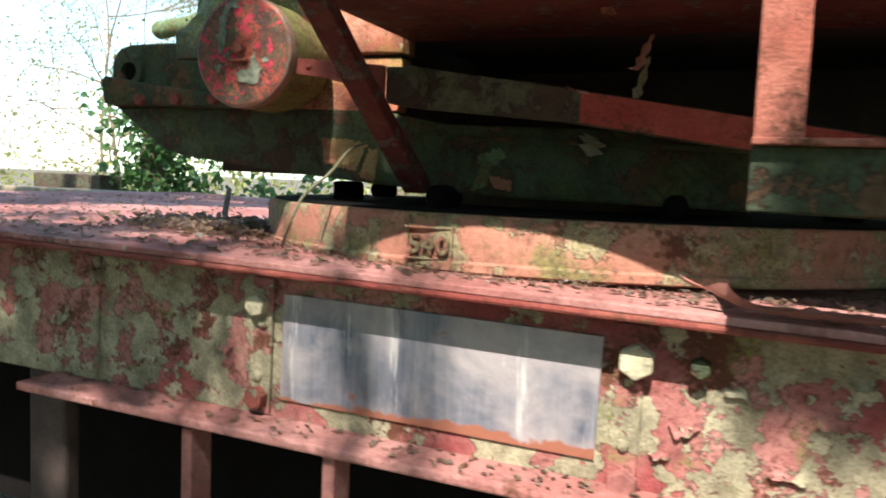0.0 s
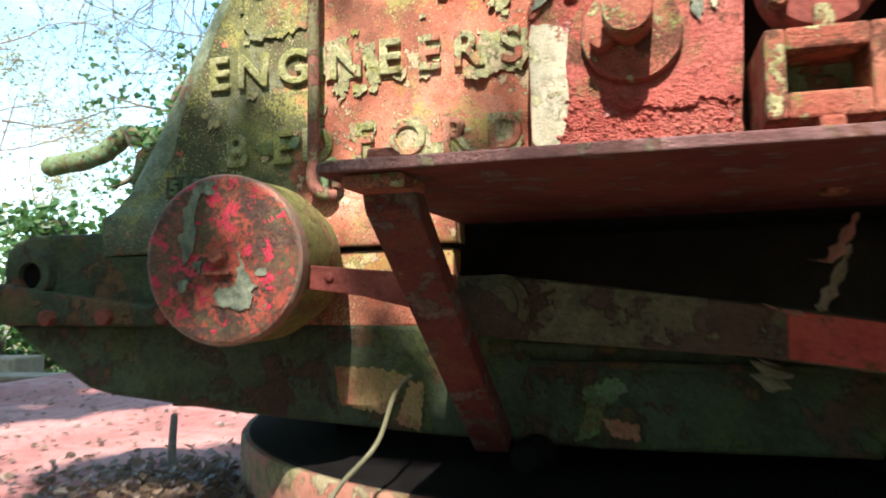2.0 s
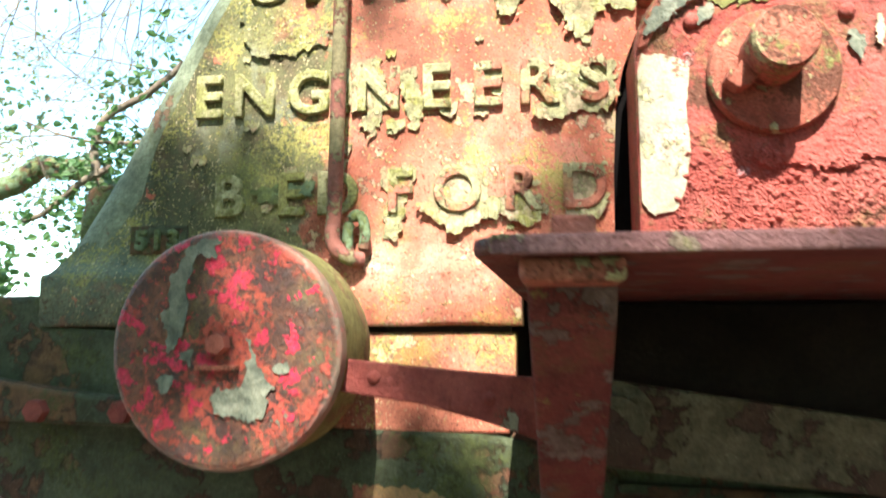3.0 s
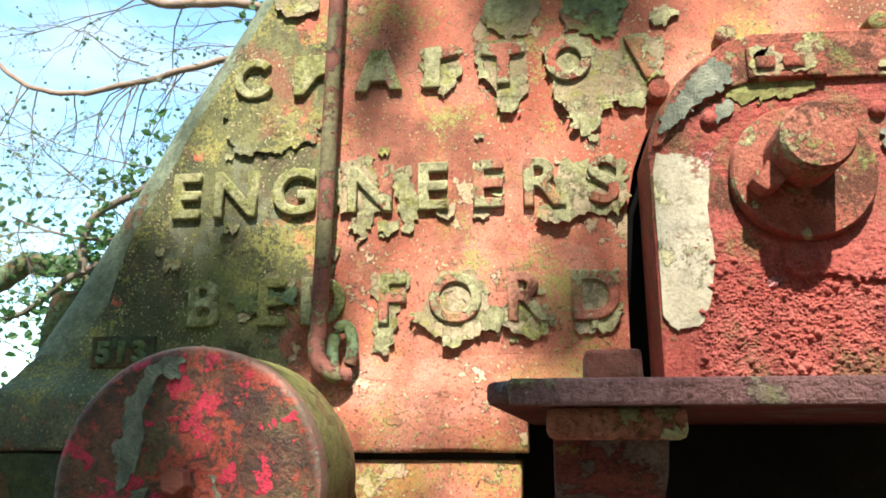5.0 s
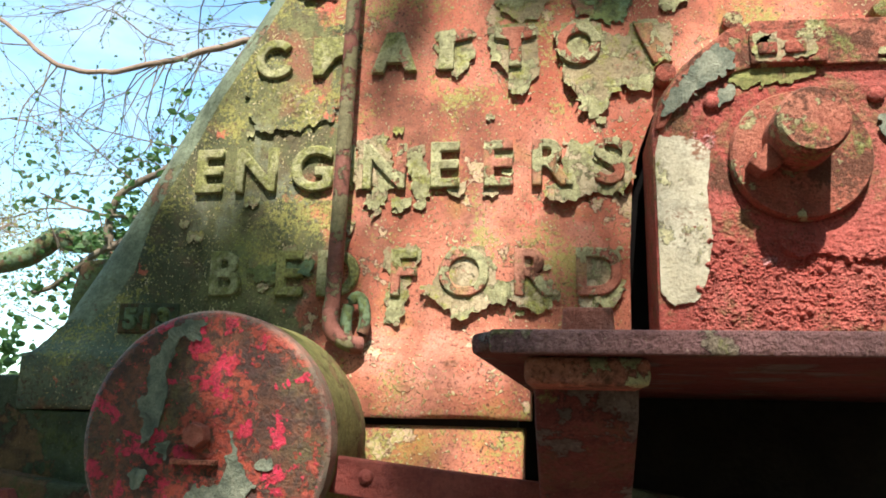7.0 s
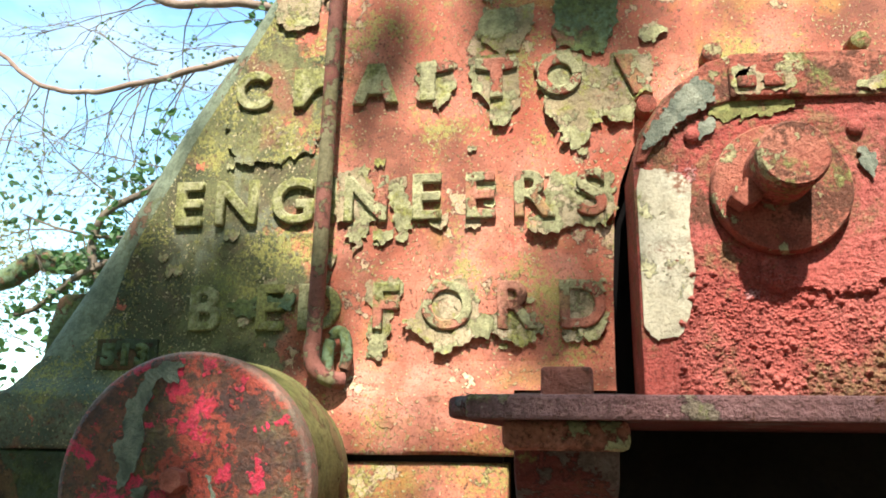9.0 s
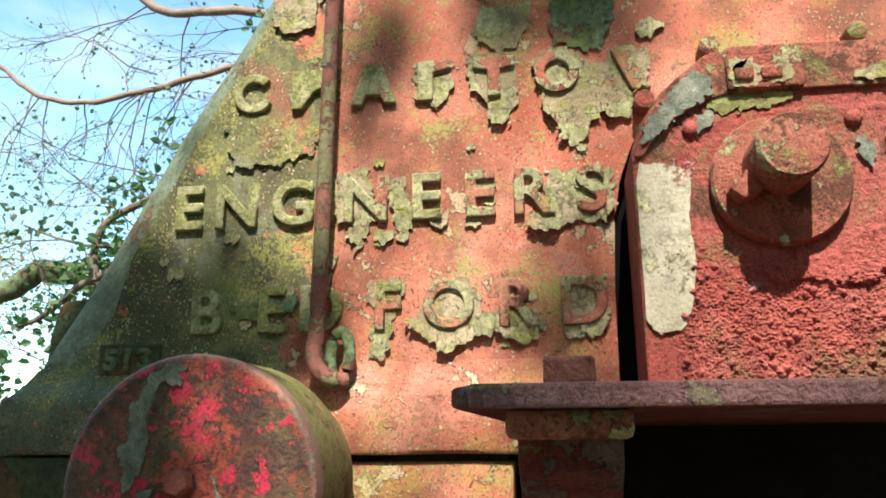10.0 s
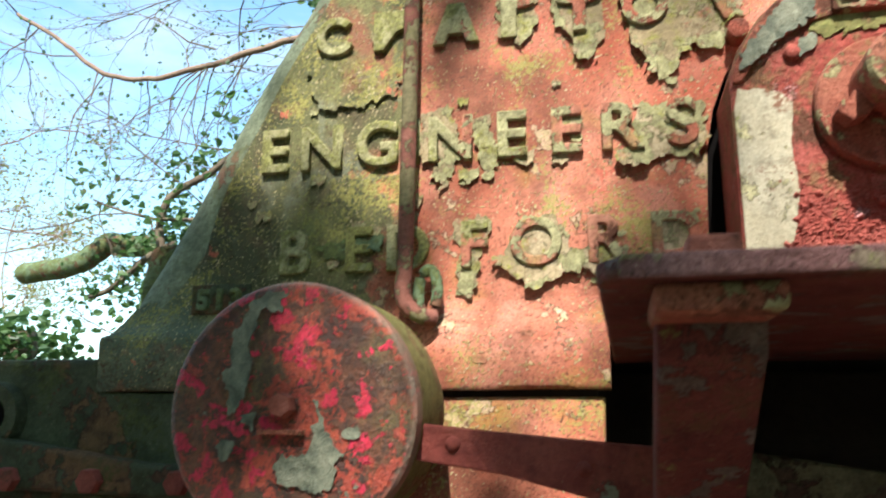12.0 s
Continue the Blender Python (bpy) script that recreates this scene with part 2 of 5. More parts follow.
RED = old_paint("red_oxide", red=(0.20, 0.04, 0.03), pale=(0.29, 0.085, 0.06), coat=(0.13, 0.12, 0.08), coat_edge=0.64, moss_edge=0.74, rust_edge=0.60, scale=9, speck=0.3)
BOSS = old_paint("boss_red", red=(0.36, 0.095, 0.058), pale=(0.50, 0.20, 0.125), coat=(0.26, 0.23, 0.11), coat_edge=0.58, moss_edge=0.61, rust_edge=0.53, scale=14, grit=1.5, speck=0.75)
DECK = old_paint("deck_red", red=(0.34, 0.13, 0.11), pale=(0.46, 0.23, 0.2), coat=(0.2, 0.13, 0.11), coat_edge=0.64, moss_edge=0.8, scale=5)
WEB = old_paint("beam_web", red=(0.30, 0.07, 0.065), pale=(0.50, 0.24, 0.20), coat=(0.235, 0.205, 0.13), coat_edge=0.485, moss_edge=0.64, rust_edge=0.55, scale=6.5, grit=1.2)
RING = old_paint("ring_paint", red=(0.37, 0.15, 0.10), pale=(0.44, 0.23, 0.15), coat=(0.20, 0.16, 0.09), coat_edge=0.53, moss_edge=0.54, moss=(0.085, 0.08, 0.028), scale=5.5)
# Brighter copy of RED, with sunlight put into the colour
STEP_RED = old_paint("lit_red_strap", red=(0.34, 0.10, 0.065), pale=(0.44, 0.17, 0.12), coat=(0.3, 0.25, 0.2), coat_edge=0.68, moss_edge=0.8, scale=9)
# Darker copy of RED, with the footplate's underside shade in the colour
SHADED_RED = old_paint("shaded_dark_red", red=(0.12, 0.02, 0.018), pale=(0.18, 0.045, 0.035), coat=(0.085, 0.06, 0.05), coat_edge=0.57, moss_edge=0.68, rust_edge=0.56, scale=12, speck=0.55, grit=1.5)
BARREL = old_paint("yellow_moss_barrel", red=(0.20, 0.12, 0.05), pale=(0.25, 0.17, 0.07), coat=(0.135, 0.125, 0.038), coat_edge=0.42, moss_edge=0.55, scale=8)
# Near-black that puts deep shade into the colour of hidden parts
SHADE_BLACK = plain("deep_black", (0.006, 0.005, 0.005), (0.009, 0.008, 0.007), 8, 0.95)
SHADE_BLACK.node_tree.nodes["Principled BSDF"].inputs["Specular IOR Level"].default_value = 0.05
LEVER = old_paint("lever_paint", red=(0.07, 0.04, 0.028), pale=(0.10, 0.07, 0.045), coat=(0.06, 0.055, 0.03), coat_edge=0.5, moss_edge=0.7, scale=6)
SIDE_RED = old_paint("bright_red_patch", red=(0.36, 0.05, 0.04), pale=(0.42, 0.09, 0.06), coat_edge=0.8, moss_edge=0.8, scale=8)
FLAKE = old_paint("loose_paint", red=(0.30, 0.235, 0.125), pale=(0.47, 0.38, 0.235), coat=(0.215, 0.205, 0.10), coat_edge=0.50, moss=(0.13, 0.125, 0.03), moss_edge=0.56, rust=(0.33, 0.14, 0.085), rust_edge=0.60, scale=16, grit=0.7, speck=0.6)
GREEN_CHIP = plain("grey_green_chip", (0.075, 0.09, 0.06), (0.235, 0.24, 0.165), 48, 0.8, 0.004)
CREAM = old_paint("cream_paint", red=(0.47, 0.41, 0.27), pale=(0.60, 0.55, 0.40), coat=(0.34, 0.31, 0.17), coat_edge=0.58, rust=(0.24, 0.12, 0.07), rust_edge=0.63, moss_edge=0.66, scale=14, grit=0.6, speck=0.35)
# Dark iron with the shade of enclosed places put into its colour
DARK = plain("shade_dark_iron", (0.04, 0.026, 0.022), (0.065, 0.042, 0.034), 8, 0.9)
ROD = old_paint("rod_brown", red=(0.20, 0.07, 0.05), pale=(0.28, 0.12, 0.085), coat=(0.11, 0.095, 0.045), coat_edge=0.50, moss_edge=0.60, moss=(0.09, 0.085, 0.025), scale=7, grit=0.7)
# Paler than the footplate: wear, with sky light put into the colour
WORN_LIT_EDGE = old_paint("worn_lit_mauve_edge", red=(0.17, 0.075, 0.068), pale=(0.28, 0.15, 0.14), coat=(0.16, 0.12, 0.08), coat_edge=0.60, moss_edge=0.64, rust_edge=0.58, scale=16, grit=1.4, speck=0.6)
# Lightened green: the light the rolled edge catches is in its colour
ROLLED = old_paint("lit_weathered_green", red=(0.20, 0.10, 0.06), pale=(0.26, 0.17, 0.10), coat=(0.135, 0.16, 0.10), coat_edge=0.42, moss_edge=0.60, moss=(0.075, 0.08, 0.025), scale=8)
WIRE = plain("wire_sheath", (0.15, 0.14, 0.075), (0.11, 0.10, 0.05), 25, 0.6)
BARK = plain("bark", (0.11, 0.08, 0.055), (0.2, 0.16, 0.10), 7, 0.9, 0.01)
# Lighter, redder bark with the sunlight on it put into the colour
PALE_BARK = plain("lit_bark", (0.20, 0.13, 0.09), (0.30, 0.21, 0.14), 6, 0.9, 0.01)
EARTH = plain("leafy_earth", (0.105, 0.075, 0.05), (0.13, 0.11, 0.058), 1.5, 0.95, 0.02)
BALLAST = plain("old_timber", (0.16, 0.12, 0.08), (0.27, 0.22, 0.14), 9, 0.9, 0.004)
IVY = leafy("ivy_leaves", (0.025, 0.07, 0.02), (0.07, 0.14, 0.035))
SPRING = leafy("spring_leaves", (0.11, 0.125, 0.03), (0.27, 0.25, 0.075))
DRY = leafy("dry_leaves", (0.045, 0.032, 0.028), (0.20, 0.135, 0.085))
NET = plain("wire_net", (0.32, 0.3, 0.28), (0.4, 0.36, 0.3), 20, 0.5)


def galvanised():
    m, nt, bsdf = nodes_of("galvanised_sheet")
    co = put(nt, "TexCoord").outputs["Object"]
    st = put(nt, "Mapping", Vector=co, Scale=(16, 1, 1.2)).outputs[0]
    streak = noise_of(nt, st, 1.0, 6, 0.6)
    spots = noise_of(nt, co, 9, 6, 0.7, 0.5)
    fine = noise_of(nt, co, 60, 4, 0.6)
    col = mix(nt, ramp(nt, streak, 0.35, 0.65), (0.06, 0.075, 0.11), (0.29, 0.28, 0.30))
    blot = noise_of(nt, co, 4.5, 5, 0.6, 0.3)
    col = mix(nt, ramp(nt, blot, 0.42, 0.6, 0.0, 1.0), (0.40, 0.35, 0.34), col)
    col = mix(nt, ramp(nt, noise_of(nt, st, 2.3, 6, 0.7), 0.6, 0.66, 0.0, 0.6), col, (0.7, 0.66, 0.62))
    col = mix(nt, ramp(nt, spots, 0.63, 0.67, 0.0, 0.8), col, (0.30, 0.11, 0.07))
    z = put(nt, "SeparateXYZ", i0=co).outputs[2]
    low = calc(nt, "ADD", ramp(nt, z, 0.785, 0.735), calc(nt, "MULTIPLY", calc(nt, "SUBTRACT", spots, 0.5), 1.6))
    col = mix(nt, ramp(nt, low, 0.45, 0.6), col, (0.34, 0.13, 0.08))
    nt.links.new(col, bsdf.inputs["Base Color"])
    bsdf.inputs["Roughness"].default_value, bsdf.inputs["Metallic"].default_value = 0.5, 0.35
    bumped(nt, bsdf, calc(nt, "ADD", streak, fine), 0.001)
    return m


def drum_paint():
    m, nt, bsdf = nodes_of("drum_end_paint")
    co = put(nt, "TexCoord").outputs["Object"]
    def field(scale, detail=6, rough=0.66, shift=0.0):
        return noise_of(nt, put(nt, "Mapping", Vector=co, Location=(shift, shift * 0.7, -shift)).outputs[0], scale, detail, rough, 0.15)
    f, g2 = field(230, 4, 0.75), field(85, 5, 0.7, 2)
    col = mix(nt, ramp(nt, field(20), 0.4, 0.6), (0.07, 0.026, 0.018), (0.19, 0.07, 0.03))
    col = mix(nt, ramp(nt, field(14, 6, 0.66, 4), 0.52, 0.64, 0, 0.8), col, (0.13, 0.105, 0.035))
    col = mix(nt, ramp(nt, g2, 0.46, 0.64, 0, 0.8), col, (0.04, 0.022, 0.014))
    area = ramp(nt, field(11, 3, 0.5, 7), 0.36, 0.62, -0.09, 0.085)
    orange = ramp(nt, calc(nt, "ADD", calc(nt, "ADD", field(64, 8, 0.72, 9), area), calc(nt, "MULTIPLY", calc(nt, "SUBTRACT", f, 0.5), 0.2)), 0.525, 0.54)
    col = mix(nt, orange, col, mix(nt, ramp(nt, g2, 0.4, 0.6), (0.44, 0.075, 0.035), (0.32, 0.05, 0.03)))
    area = ramp(nt, field(17, 3, 0.5, 14.3), 0.4, 0.62, -0.06, 0.045)
    crimson = ramp(nt, calc(nt, "ADD", field(44, 6, 0.62, 16), area), 0.56, 0.572)
    col = mix(nt, crimson, col, mix(nt, ramp(nt, g2, 0.4, 0.6), (0.66, 0.025, 0.075), (0.52, 0.03, 0.045)))
    green = ramp(nt, field(24, 7, 0.66, 19), 0.65, 0.66)
    col = mix(nt, green, col, mix(nt, ramp(nt, g2, 0.4, 0.6), (0.12, 0.15, 0.10), (0.21, 0.22, 0.145)))
    col = mix(nt, ramp(nt, f, 0.5, 0.64, 0, 0.75), col, (0.035, 0.02, 0.014))
    # bare metal along the rim
    flat = put(nt, "Mapping", Vector=co, Location=(0, 0, -0.137), Scale=(1, 0, 1)).outputs[0]
    away = nt.nodes.new("ShaderNodeVectorMath")
    away.operation = "LENGTH"
    nt.links.new(flat, away.inputs[0])
    rim = calc(nt, "ADD", ramp(nt, away.outputs["Value"], 0.122, 0.134), calc(nt, "MULTIPLY", calc(nt, "SUBTRACT", g2, 0.5), 1.2))
    col = mix(nt, ramp(nt, rim, 0.6, 0.95, 0, 0.6), col, (0.33, 0.25, 0.18))
    nt.links.new(col, bsdf.inputs["Base Color"])
    bsdf.inputs["Roughness"].default_value = 0.62
    bumped(nt, bsdf, calc(nt, "ADD", calc(nt, "ADD", calc(nt, "MULTIPLY", orange, 0.5), calc(nt, "ADD", green, crimson)), calc(nt, "ADD", calc(nt, "MULTIPLY", f, 1.2), calc(nt, "MULTIPLY", g2, 1.3))), 0.003, 1.0)
    return m


ZINC, DRUM = galvanised(), drum_paint()


# ---- builders ----
def thing(name, base, label, category, group="", kind=""):
    e = new(name)
    e.location = base
    e.empty_display_size = 0.05
    return tagged(e, label, category, group, kind)


def origin_of(ob):
    o = Vector()
    while ob:
        o += ob.location
        ob = ob.parent
    return o


def part(name, bm, material, parent, label="", smooth=False):
    me = bpy.data.meshes.new(name)
    bmesh.ops.recalc_face_normals(bm, faces=bm.faces)
    bm.to_mesh(me)
    bm.free()
    if smooth:
        me.shade_smooth()
        me.set_sharp_from_angle(angle=radians(38 if smooth is True else smooth))
    me.materials.append(material)
    ob = new(name, me)
    if parent:
        me.transform(Matrix.Translation(-origin_of(parent)))
        ob.parent = parent
    if label:
        ob["label"] = label
    return ob


def alone(name, bm, material, label, category, group="", kind="", smooth=True):
    ob = part(name, bm, material, None, "", smooth)
    return tagged(ob, label, category, group, kind)


def bevel(bm, w, seg=2):
    bmesh.ops.bevel(bm, geom=bm.edges[:], offset=w, segments=seg, affect="EDGES", profile=0.5, clamp_overlap=True)
    return bm


def box(x0, x1, y0, y1, z0, z1, w=0.003, bm=None):
    b = bmesh.new()
    bmesh.ops.create_cube(b, size=1, matrix=Matrix.Translation(((x0 + x1) / 2, (y0 + y1) / 2, (z0 + z1) / 2)) @ Matrix.Diagonal((x1 - x0, y1 - y0, z1 - z0, 1)))
    if w:
        bevel(b, w)
    return join(bm, b)


def join(bm, b):
    if bm is None:
        return b
    me = bpy.data.meshes.new("t")
    b.to_mesh(me)
    b.free()
    bm.from_mesh(me)
    bpy.data.meshes.remove(me)
    return bm


def slab(outline, y0, y1, w=0.004, bm=None, holes=()):
    """A plate with an outline in x and z, from y0 (front) to y1."""
    b = bmesh.new()
    front = [b.verts.new((x, y0, z)) for x, z in outline]
    f = b.faces.new(front)
    ext = bmesh.ops.extrude_face_region(b, geom=[f])
    bmesh.ops.translate(b, verts=[v for v in ext["geom"] if isinstance(v, bmesh.types.BMVert)], vec=(0, y1 - y0, 0))
    if w:
        bevel(b, w)
    return join(bm, b)


def wavy(bm, amount, scale):
    """Cast and battered surfaces are never quite flat."""
    for v in bm.verts:
        v.co += noise.noise_vector(v.co * scale) * amount
    return bm


def lathe(profile, centre, axis="y", n=48, bm=None):
    """Turns (radius, offset along the axis) points round an axis through centre."""
    b = bmesh.new()
    rings = []
    for r, d in profile:
        ring = []
        for i in range(n):
            a = 2 * math.pi * i / n
            p = (r * math.cos(a), d, r * math.sin(a)) if axis == "y" else (r * math.cos(a), r * math.sin(a), d) if axis == "z" else (d, r * math.cos(a), r * math.sin(a))
            ring.append(b.verts.new(Vector(centre) + Vector(p)))
        rings.append(ring)
    for p, q in zip(rings, rings[1:]):
        for i in range(n):
            b.faces.new((p[i], p[(i + 1) % n], q[(i + 1) % n], q[i]))
    for ring in (rings[0], rings[-1]):
        b.faces.new(ring)
    return join(bm, b)


def tube(pts, r0, r1, n=8, bm=None):
    b = bmesh.new()
    pts = [Vector(p) for p in pts]
    rings, up = [], Vector((0.3, 0.2, 1)).normalized()
    for i, p in enumerate(pts):
        d = (pts[min(i + 1, len(pts) - 1)] - pts[max(i - 1, 0)]).normalized()
        u = d.cross(up)
        u = u.normalized() if u.length > 0.05 else d.cross(Vector((1, 0, 0))).normalized()
        w = d.cross(u)
        r = r0 + (r1 - r0) * i / (len(pts) - 1)
        rings.append([b.verts.new(p + r * (math.cos(2 * math.pi * k / n) * u + math.sin(2 * math.pi * k / n) * w)) for k in range(n)])
    for p, q in zip(rings, rings[1:]):
        for i in range(n):
            b.faces.new((p[i], p[(i + 1) % n], q[(i + 1) % n], q[i]))
    b.faces.new(rings[0])
    b.faces.new(rings[-1])
    return join(bm, b)


def smooth_line(pts, steps=6):
    pts = [Vector(p) for p in pts]
    out = []
    for i in range(len(pts) - 1):
        a, b, c, d = pts[max(i - 1, 0)], pts[i], pts[i + 1], pts[min(i + 2, len(pts) - 1)]
        for s in range(steps):
            t = s / steps
            out.append(0.5 * (2 * b + (c - a) * t + (2 * a - 5 * b + 4 * c - d) * t * t + (3 * b - a - 3 * c + d) * t ** 3))
    return out + [pts[-1]]


def hex_bolt(name, parent, x, y, z, r, h, material, turn=0.0, nut_end=0.0):
    b = bmesh.new()
    bmesh.ops.create_cone(b, segments=6, radius1=r, radius2=r * 0.94, depth=h, cap_ends=True, matrix=pose(x, y - h / 2, z, 90, 0, 0) @ pose(0, 0, 0, 0, 0, turn))
    bevel(b, r * 0.1)
    if nut_end:
        bmesh.ops.create_cone(b, segments=16, radius1=r * 0.5, radius2=r * 0.42, depth=nut_end, cap_ends=True, matrix=pose(x, y - h - nut_end / 2, z, 90, 0, 0))
    return part(name, b, material, parent)


def rivet(parent, x, y, z, r, material, name="rivet"):
    b = bmesh.new()
    bmesh.ops.create_uvsphere(b, u_segments=14, v_segments=8, radius=r, matrix=Matrix.Translation((x, y, z)) @ Matrix.Diagonal((1, 0.75, 1, 1)))
    return part(name, b, material, parent, smooth=True)


def letter(char, parent, x, y, z, size, material, deep=0.007, bold=0.006, name="letter"):
    """One cast letter, centred on x with its foot at z, standing proud of a face at y."""
    cu = bpy.data.curves.new("letter", "FONT")
    cu.body, cu.size, cu.extrude, cu.offset, cu.bevel_depth, cu.bevel_resolution, cu.align_x = char, size, deep, bold * size, 0.0022, 1, "CENTER"
    t = new("letter", cu)
    me = bpy.data.meshes.new_from_object(t.evaluated_get(bpy.context.evaluated_depsgraph_get()))
    bpy.data.objects.remove(t)
    b = bmesh.new()
    b.from_mesh(me)
    bpy.data.meshes.remove(me)
    b.transform(pose(x, y, z, 90, 0, 0))
    return part(name, b, material, parent)


def flake(parent, x, y, z, w, h, curl, rnd, material=None):
    """A torn scrap of loose paint, stuck along its upper part, with a ragged lower edge that lifts off the face."""
    b = bmesh.new()
    n, rows = 15, 5
    seed = Vector((rnd.uniform(0, 50), rnd.uniform(0, 50), 0))
    low = [max(0.25, 0.85 + 0.5 * noise.noise(seed + Vector((i * 0.27, 0, 0))) + 0.1 * noise.noise(seed + Vector((i * 0.7, 5, 0)))) for i in range(n)]
    high = [0.35 * noise.noise(seed + Vector((i * 0.4, 9, 0))) for i in range(n)]
    side = [0.12 * noise.noise(seed + Vector((0, 3, j * 0.9))) for j in range(rows + 1)]
    grid = []
    for j in range(rows + 1):
        s = j / rows
        line = []
        for i in range(n):
            u = i / (n - 1) - 0.5
            round_off = math.sqrt(max(0.0, 1 - abs(u * 1.9) ** 4))
            lowest = min(high[i] - 0.2, -low[i] * (0.35 + 0.65 * round_off))
            zz = z + h * (high[i] * (1 - s) + s * lowest)
            off = 0.45 * curl * max(0.0, s - 0.35) ** 2 * 2.2 * (0.5 + low[i] * 0.6)
            line.append(b.verts.new((x + w * (u + side[j] * (1 if u > 0 else -1) * abs(u) * 2), y - 0.0022 - off, zz)))
        grid.append(line)
    for j in range(rows):
        for i in range(n - 1):
            b.faces.new((grid[j][i], grid[j][i + 1], grid[j + 1][i + 1], grid[j + 1][i]))
    skirt(b, 0.0018)
    return part("paint_flake", b, material or FLAKE, parent)


def leaf_mesh(bm, p, size, rnd, flat=0.0):
    q = Euler((rnd.uniform(-1, 1) * (1.4 - flat), rnd.uniform(-1, 1) * (1.4 - flat), rnd.uniform(0, 6.28))).to_matrix()
    shape = ((0, -0.5, 0), (0.36, -0.15, 0.12), (0.28, 0.25, 0.1), (0, 0.55, -0.04), (-0.28, 0.25, 0.1), (-0.36, -0.15, 0.12))
    v = [bm.verts.new(Vector(p) + q @ (Vector(s) * size)) for s in shape]
    bm.faces.new((v[0], v[1], v[2], v[3]))
    bm.faces.new((v[0], v[3], v[4], v[5]))


def skirt(b, deep):
    """Turns the rim of a sheet back, so that it shows its thickness."""
    e = bmesh.ops.extrude_edge_only(b, edges=[e for e in b.edges if e.is_boundary])
    bmesh.ops.translate(b, verts=[v for v in e["geom"] if isinstance(v, bmesh.types.BMVert)], vec=(0, deep, 0))


# ---- ground ----
b = bmesh.new()
bmesh.ops.create_grid(b, x_segments=90, y_segments=90, size=400)
for v in b.verts:
    s = 0.02 + 0.98 * (max(abs(v.co.x), abs(v.co.y)) / 400) ** 2
    v.co.x, v.co.y = v.co.x * s, v.co.y * s
    v.co.z = noise.noise(v.co * 0.3) * 0.12 - 0.05
alone("ground", b, EARTH, "brown leaf-strewn earth with patches of moss", "ground", kind="structure")

# ---- wagon below the crane: it leans a little, its right end low ----
LEAN_M = Matrix.Translation((-0.6, 0, 1.065)) @ pose(0, 0, 0, 0, 1.5, 0) @ Matrix.Translation((0.6, 0, -1.065))
wagon = thing("rail_wagon", (-1.0, 2.5, 0.0), "rusty red steel rail wagon carrying the crane", "wagon")


def leaned(bm):
    bm.transform(LEAN_M)
    return bm


DECK_Z = 1.062
part("deck_plate", leaned(box(-3.3, 2.6, 1.372, 4.0, 1.046, DECK_Z, 0.003)), DECK, wagon, "faded pink-red steel deck under leaf litter")
part("web", leaned(box(-3.3, 2.6, 1.458, 1.475, 0.70, 1.046, 0)), WEB, wagon, "beam web with peeling cream and red paint")
part("top_flange", leaned(bevel(box(-3.3, 2.6, 1.365, 1.46, 1.032, 1.0455, 0), 0.006)), RED, wagon, "rounded red oxide flange edge")
part("bottom_flange", leaned(bevel(box(-1.62, 2.6, 1.34, 1.46, 0.682, 0.704, 0), 0.006)), DECK, wagon, "pink-red flange with rust debris")
part("fillet", leaned(slab([(-3.3, 0.9), (2.6, 0.9), (2.6, 0.7), (-3.3, 0.7)], 1.476, 1.50)), DARK, wagon)
# Black sheet added for the shade under the deck
part("under_deck_shade", box(-3.2, 2.6, 1.9, 1.95, 0.1, 1.03, 0), SHADE_BLACK, wagon)
part("cover_plate", leaned(box(-0.942, -0.238, 1.452, 1.459, 0.745, 0.985, 0.001)), ZINC, wagon, "bare galvanised sheet with rust streaks")
for sx in (-1.5, -0.995, -0.185, 0.45):
    part("stiffener", leaned(box(sx - 0.028, sx + 0.028, 1.447, 1.459, 0.706, 1.016, 0.003)), WEB, wagon)
for sx, sz, r, mat in ((-1.48, 0.965, 0.024, WEB), (-1.48, 0.755, 0.024, WEB), (-1.0, 0.955, 0.027, CREAM), (-0.995, 0.745, 0.027, RED), (-0.172, 0.95, 0.036, CREAM), (-0.18, 0.713, 0.032, DECK), (-0.06, 0.955, 0.02, BED)):
    p = LEAN_M @ Vector((sx, 1.447, sz))
    hex_bolt("bolt", wagon, p.x, p.y, p.z, r, 0.026, mat, 12 * sx)
for sx, sz in ((-0.99, 0.912), (-1.0, 0.79), (-0.168, 0.907), (-0.185, 0.785), (-1.53, 0.92), (-1.53, 0.83)):
    p = LEAN_M @ Vector((sx, 1.447, sz))
    rivet(wagon, p.x, p.y, p.z, 0.013, WEB)
for sx in (-1.13, -0.77):
    part("hanger", box(sx - 0.014, sx + 0.014, 1.36, 1.43, 0.25, 0.685, 0.003), DECK, wagon)
part("axle_guard", box(-1.75, -1.62, 1.48, 1.53, 0.1, 0.75, 0.01), DARK, wagon)
part("headstock", box(-4.05, -3.3, 1.36, 4.0, 0.8, 1.055, 0.01), DECK, wagon)

rnd = random.Random(44)
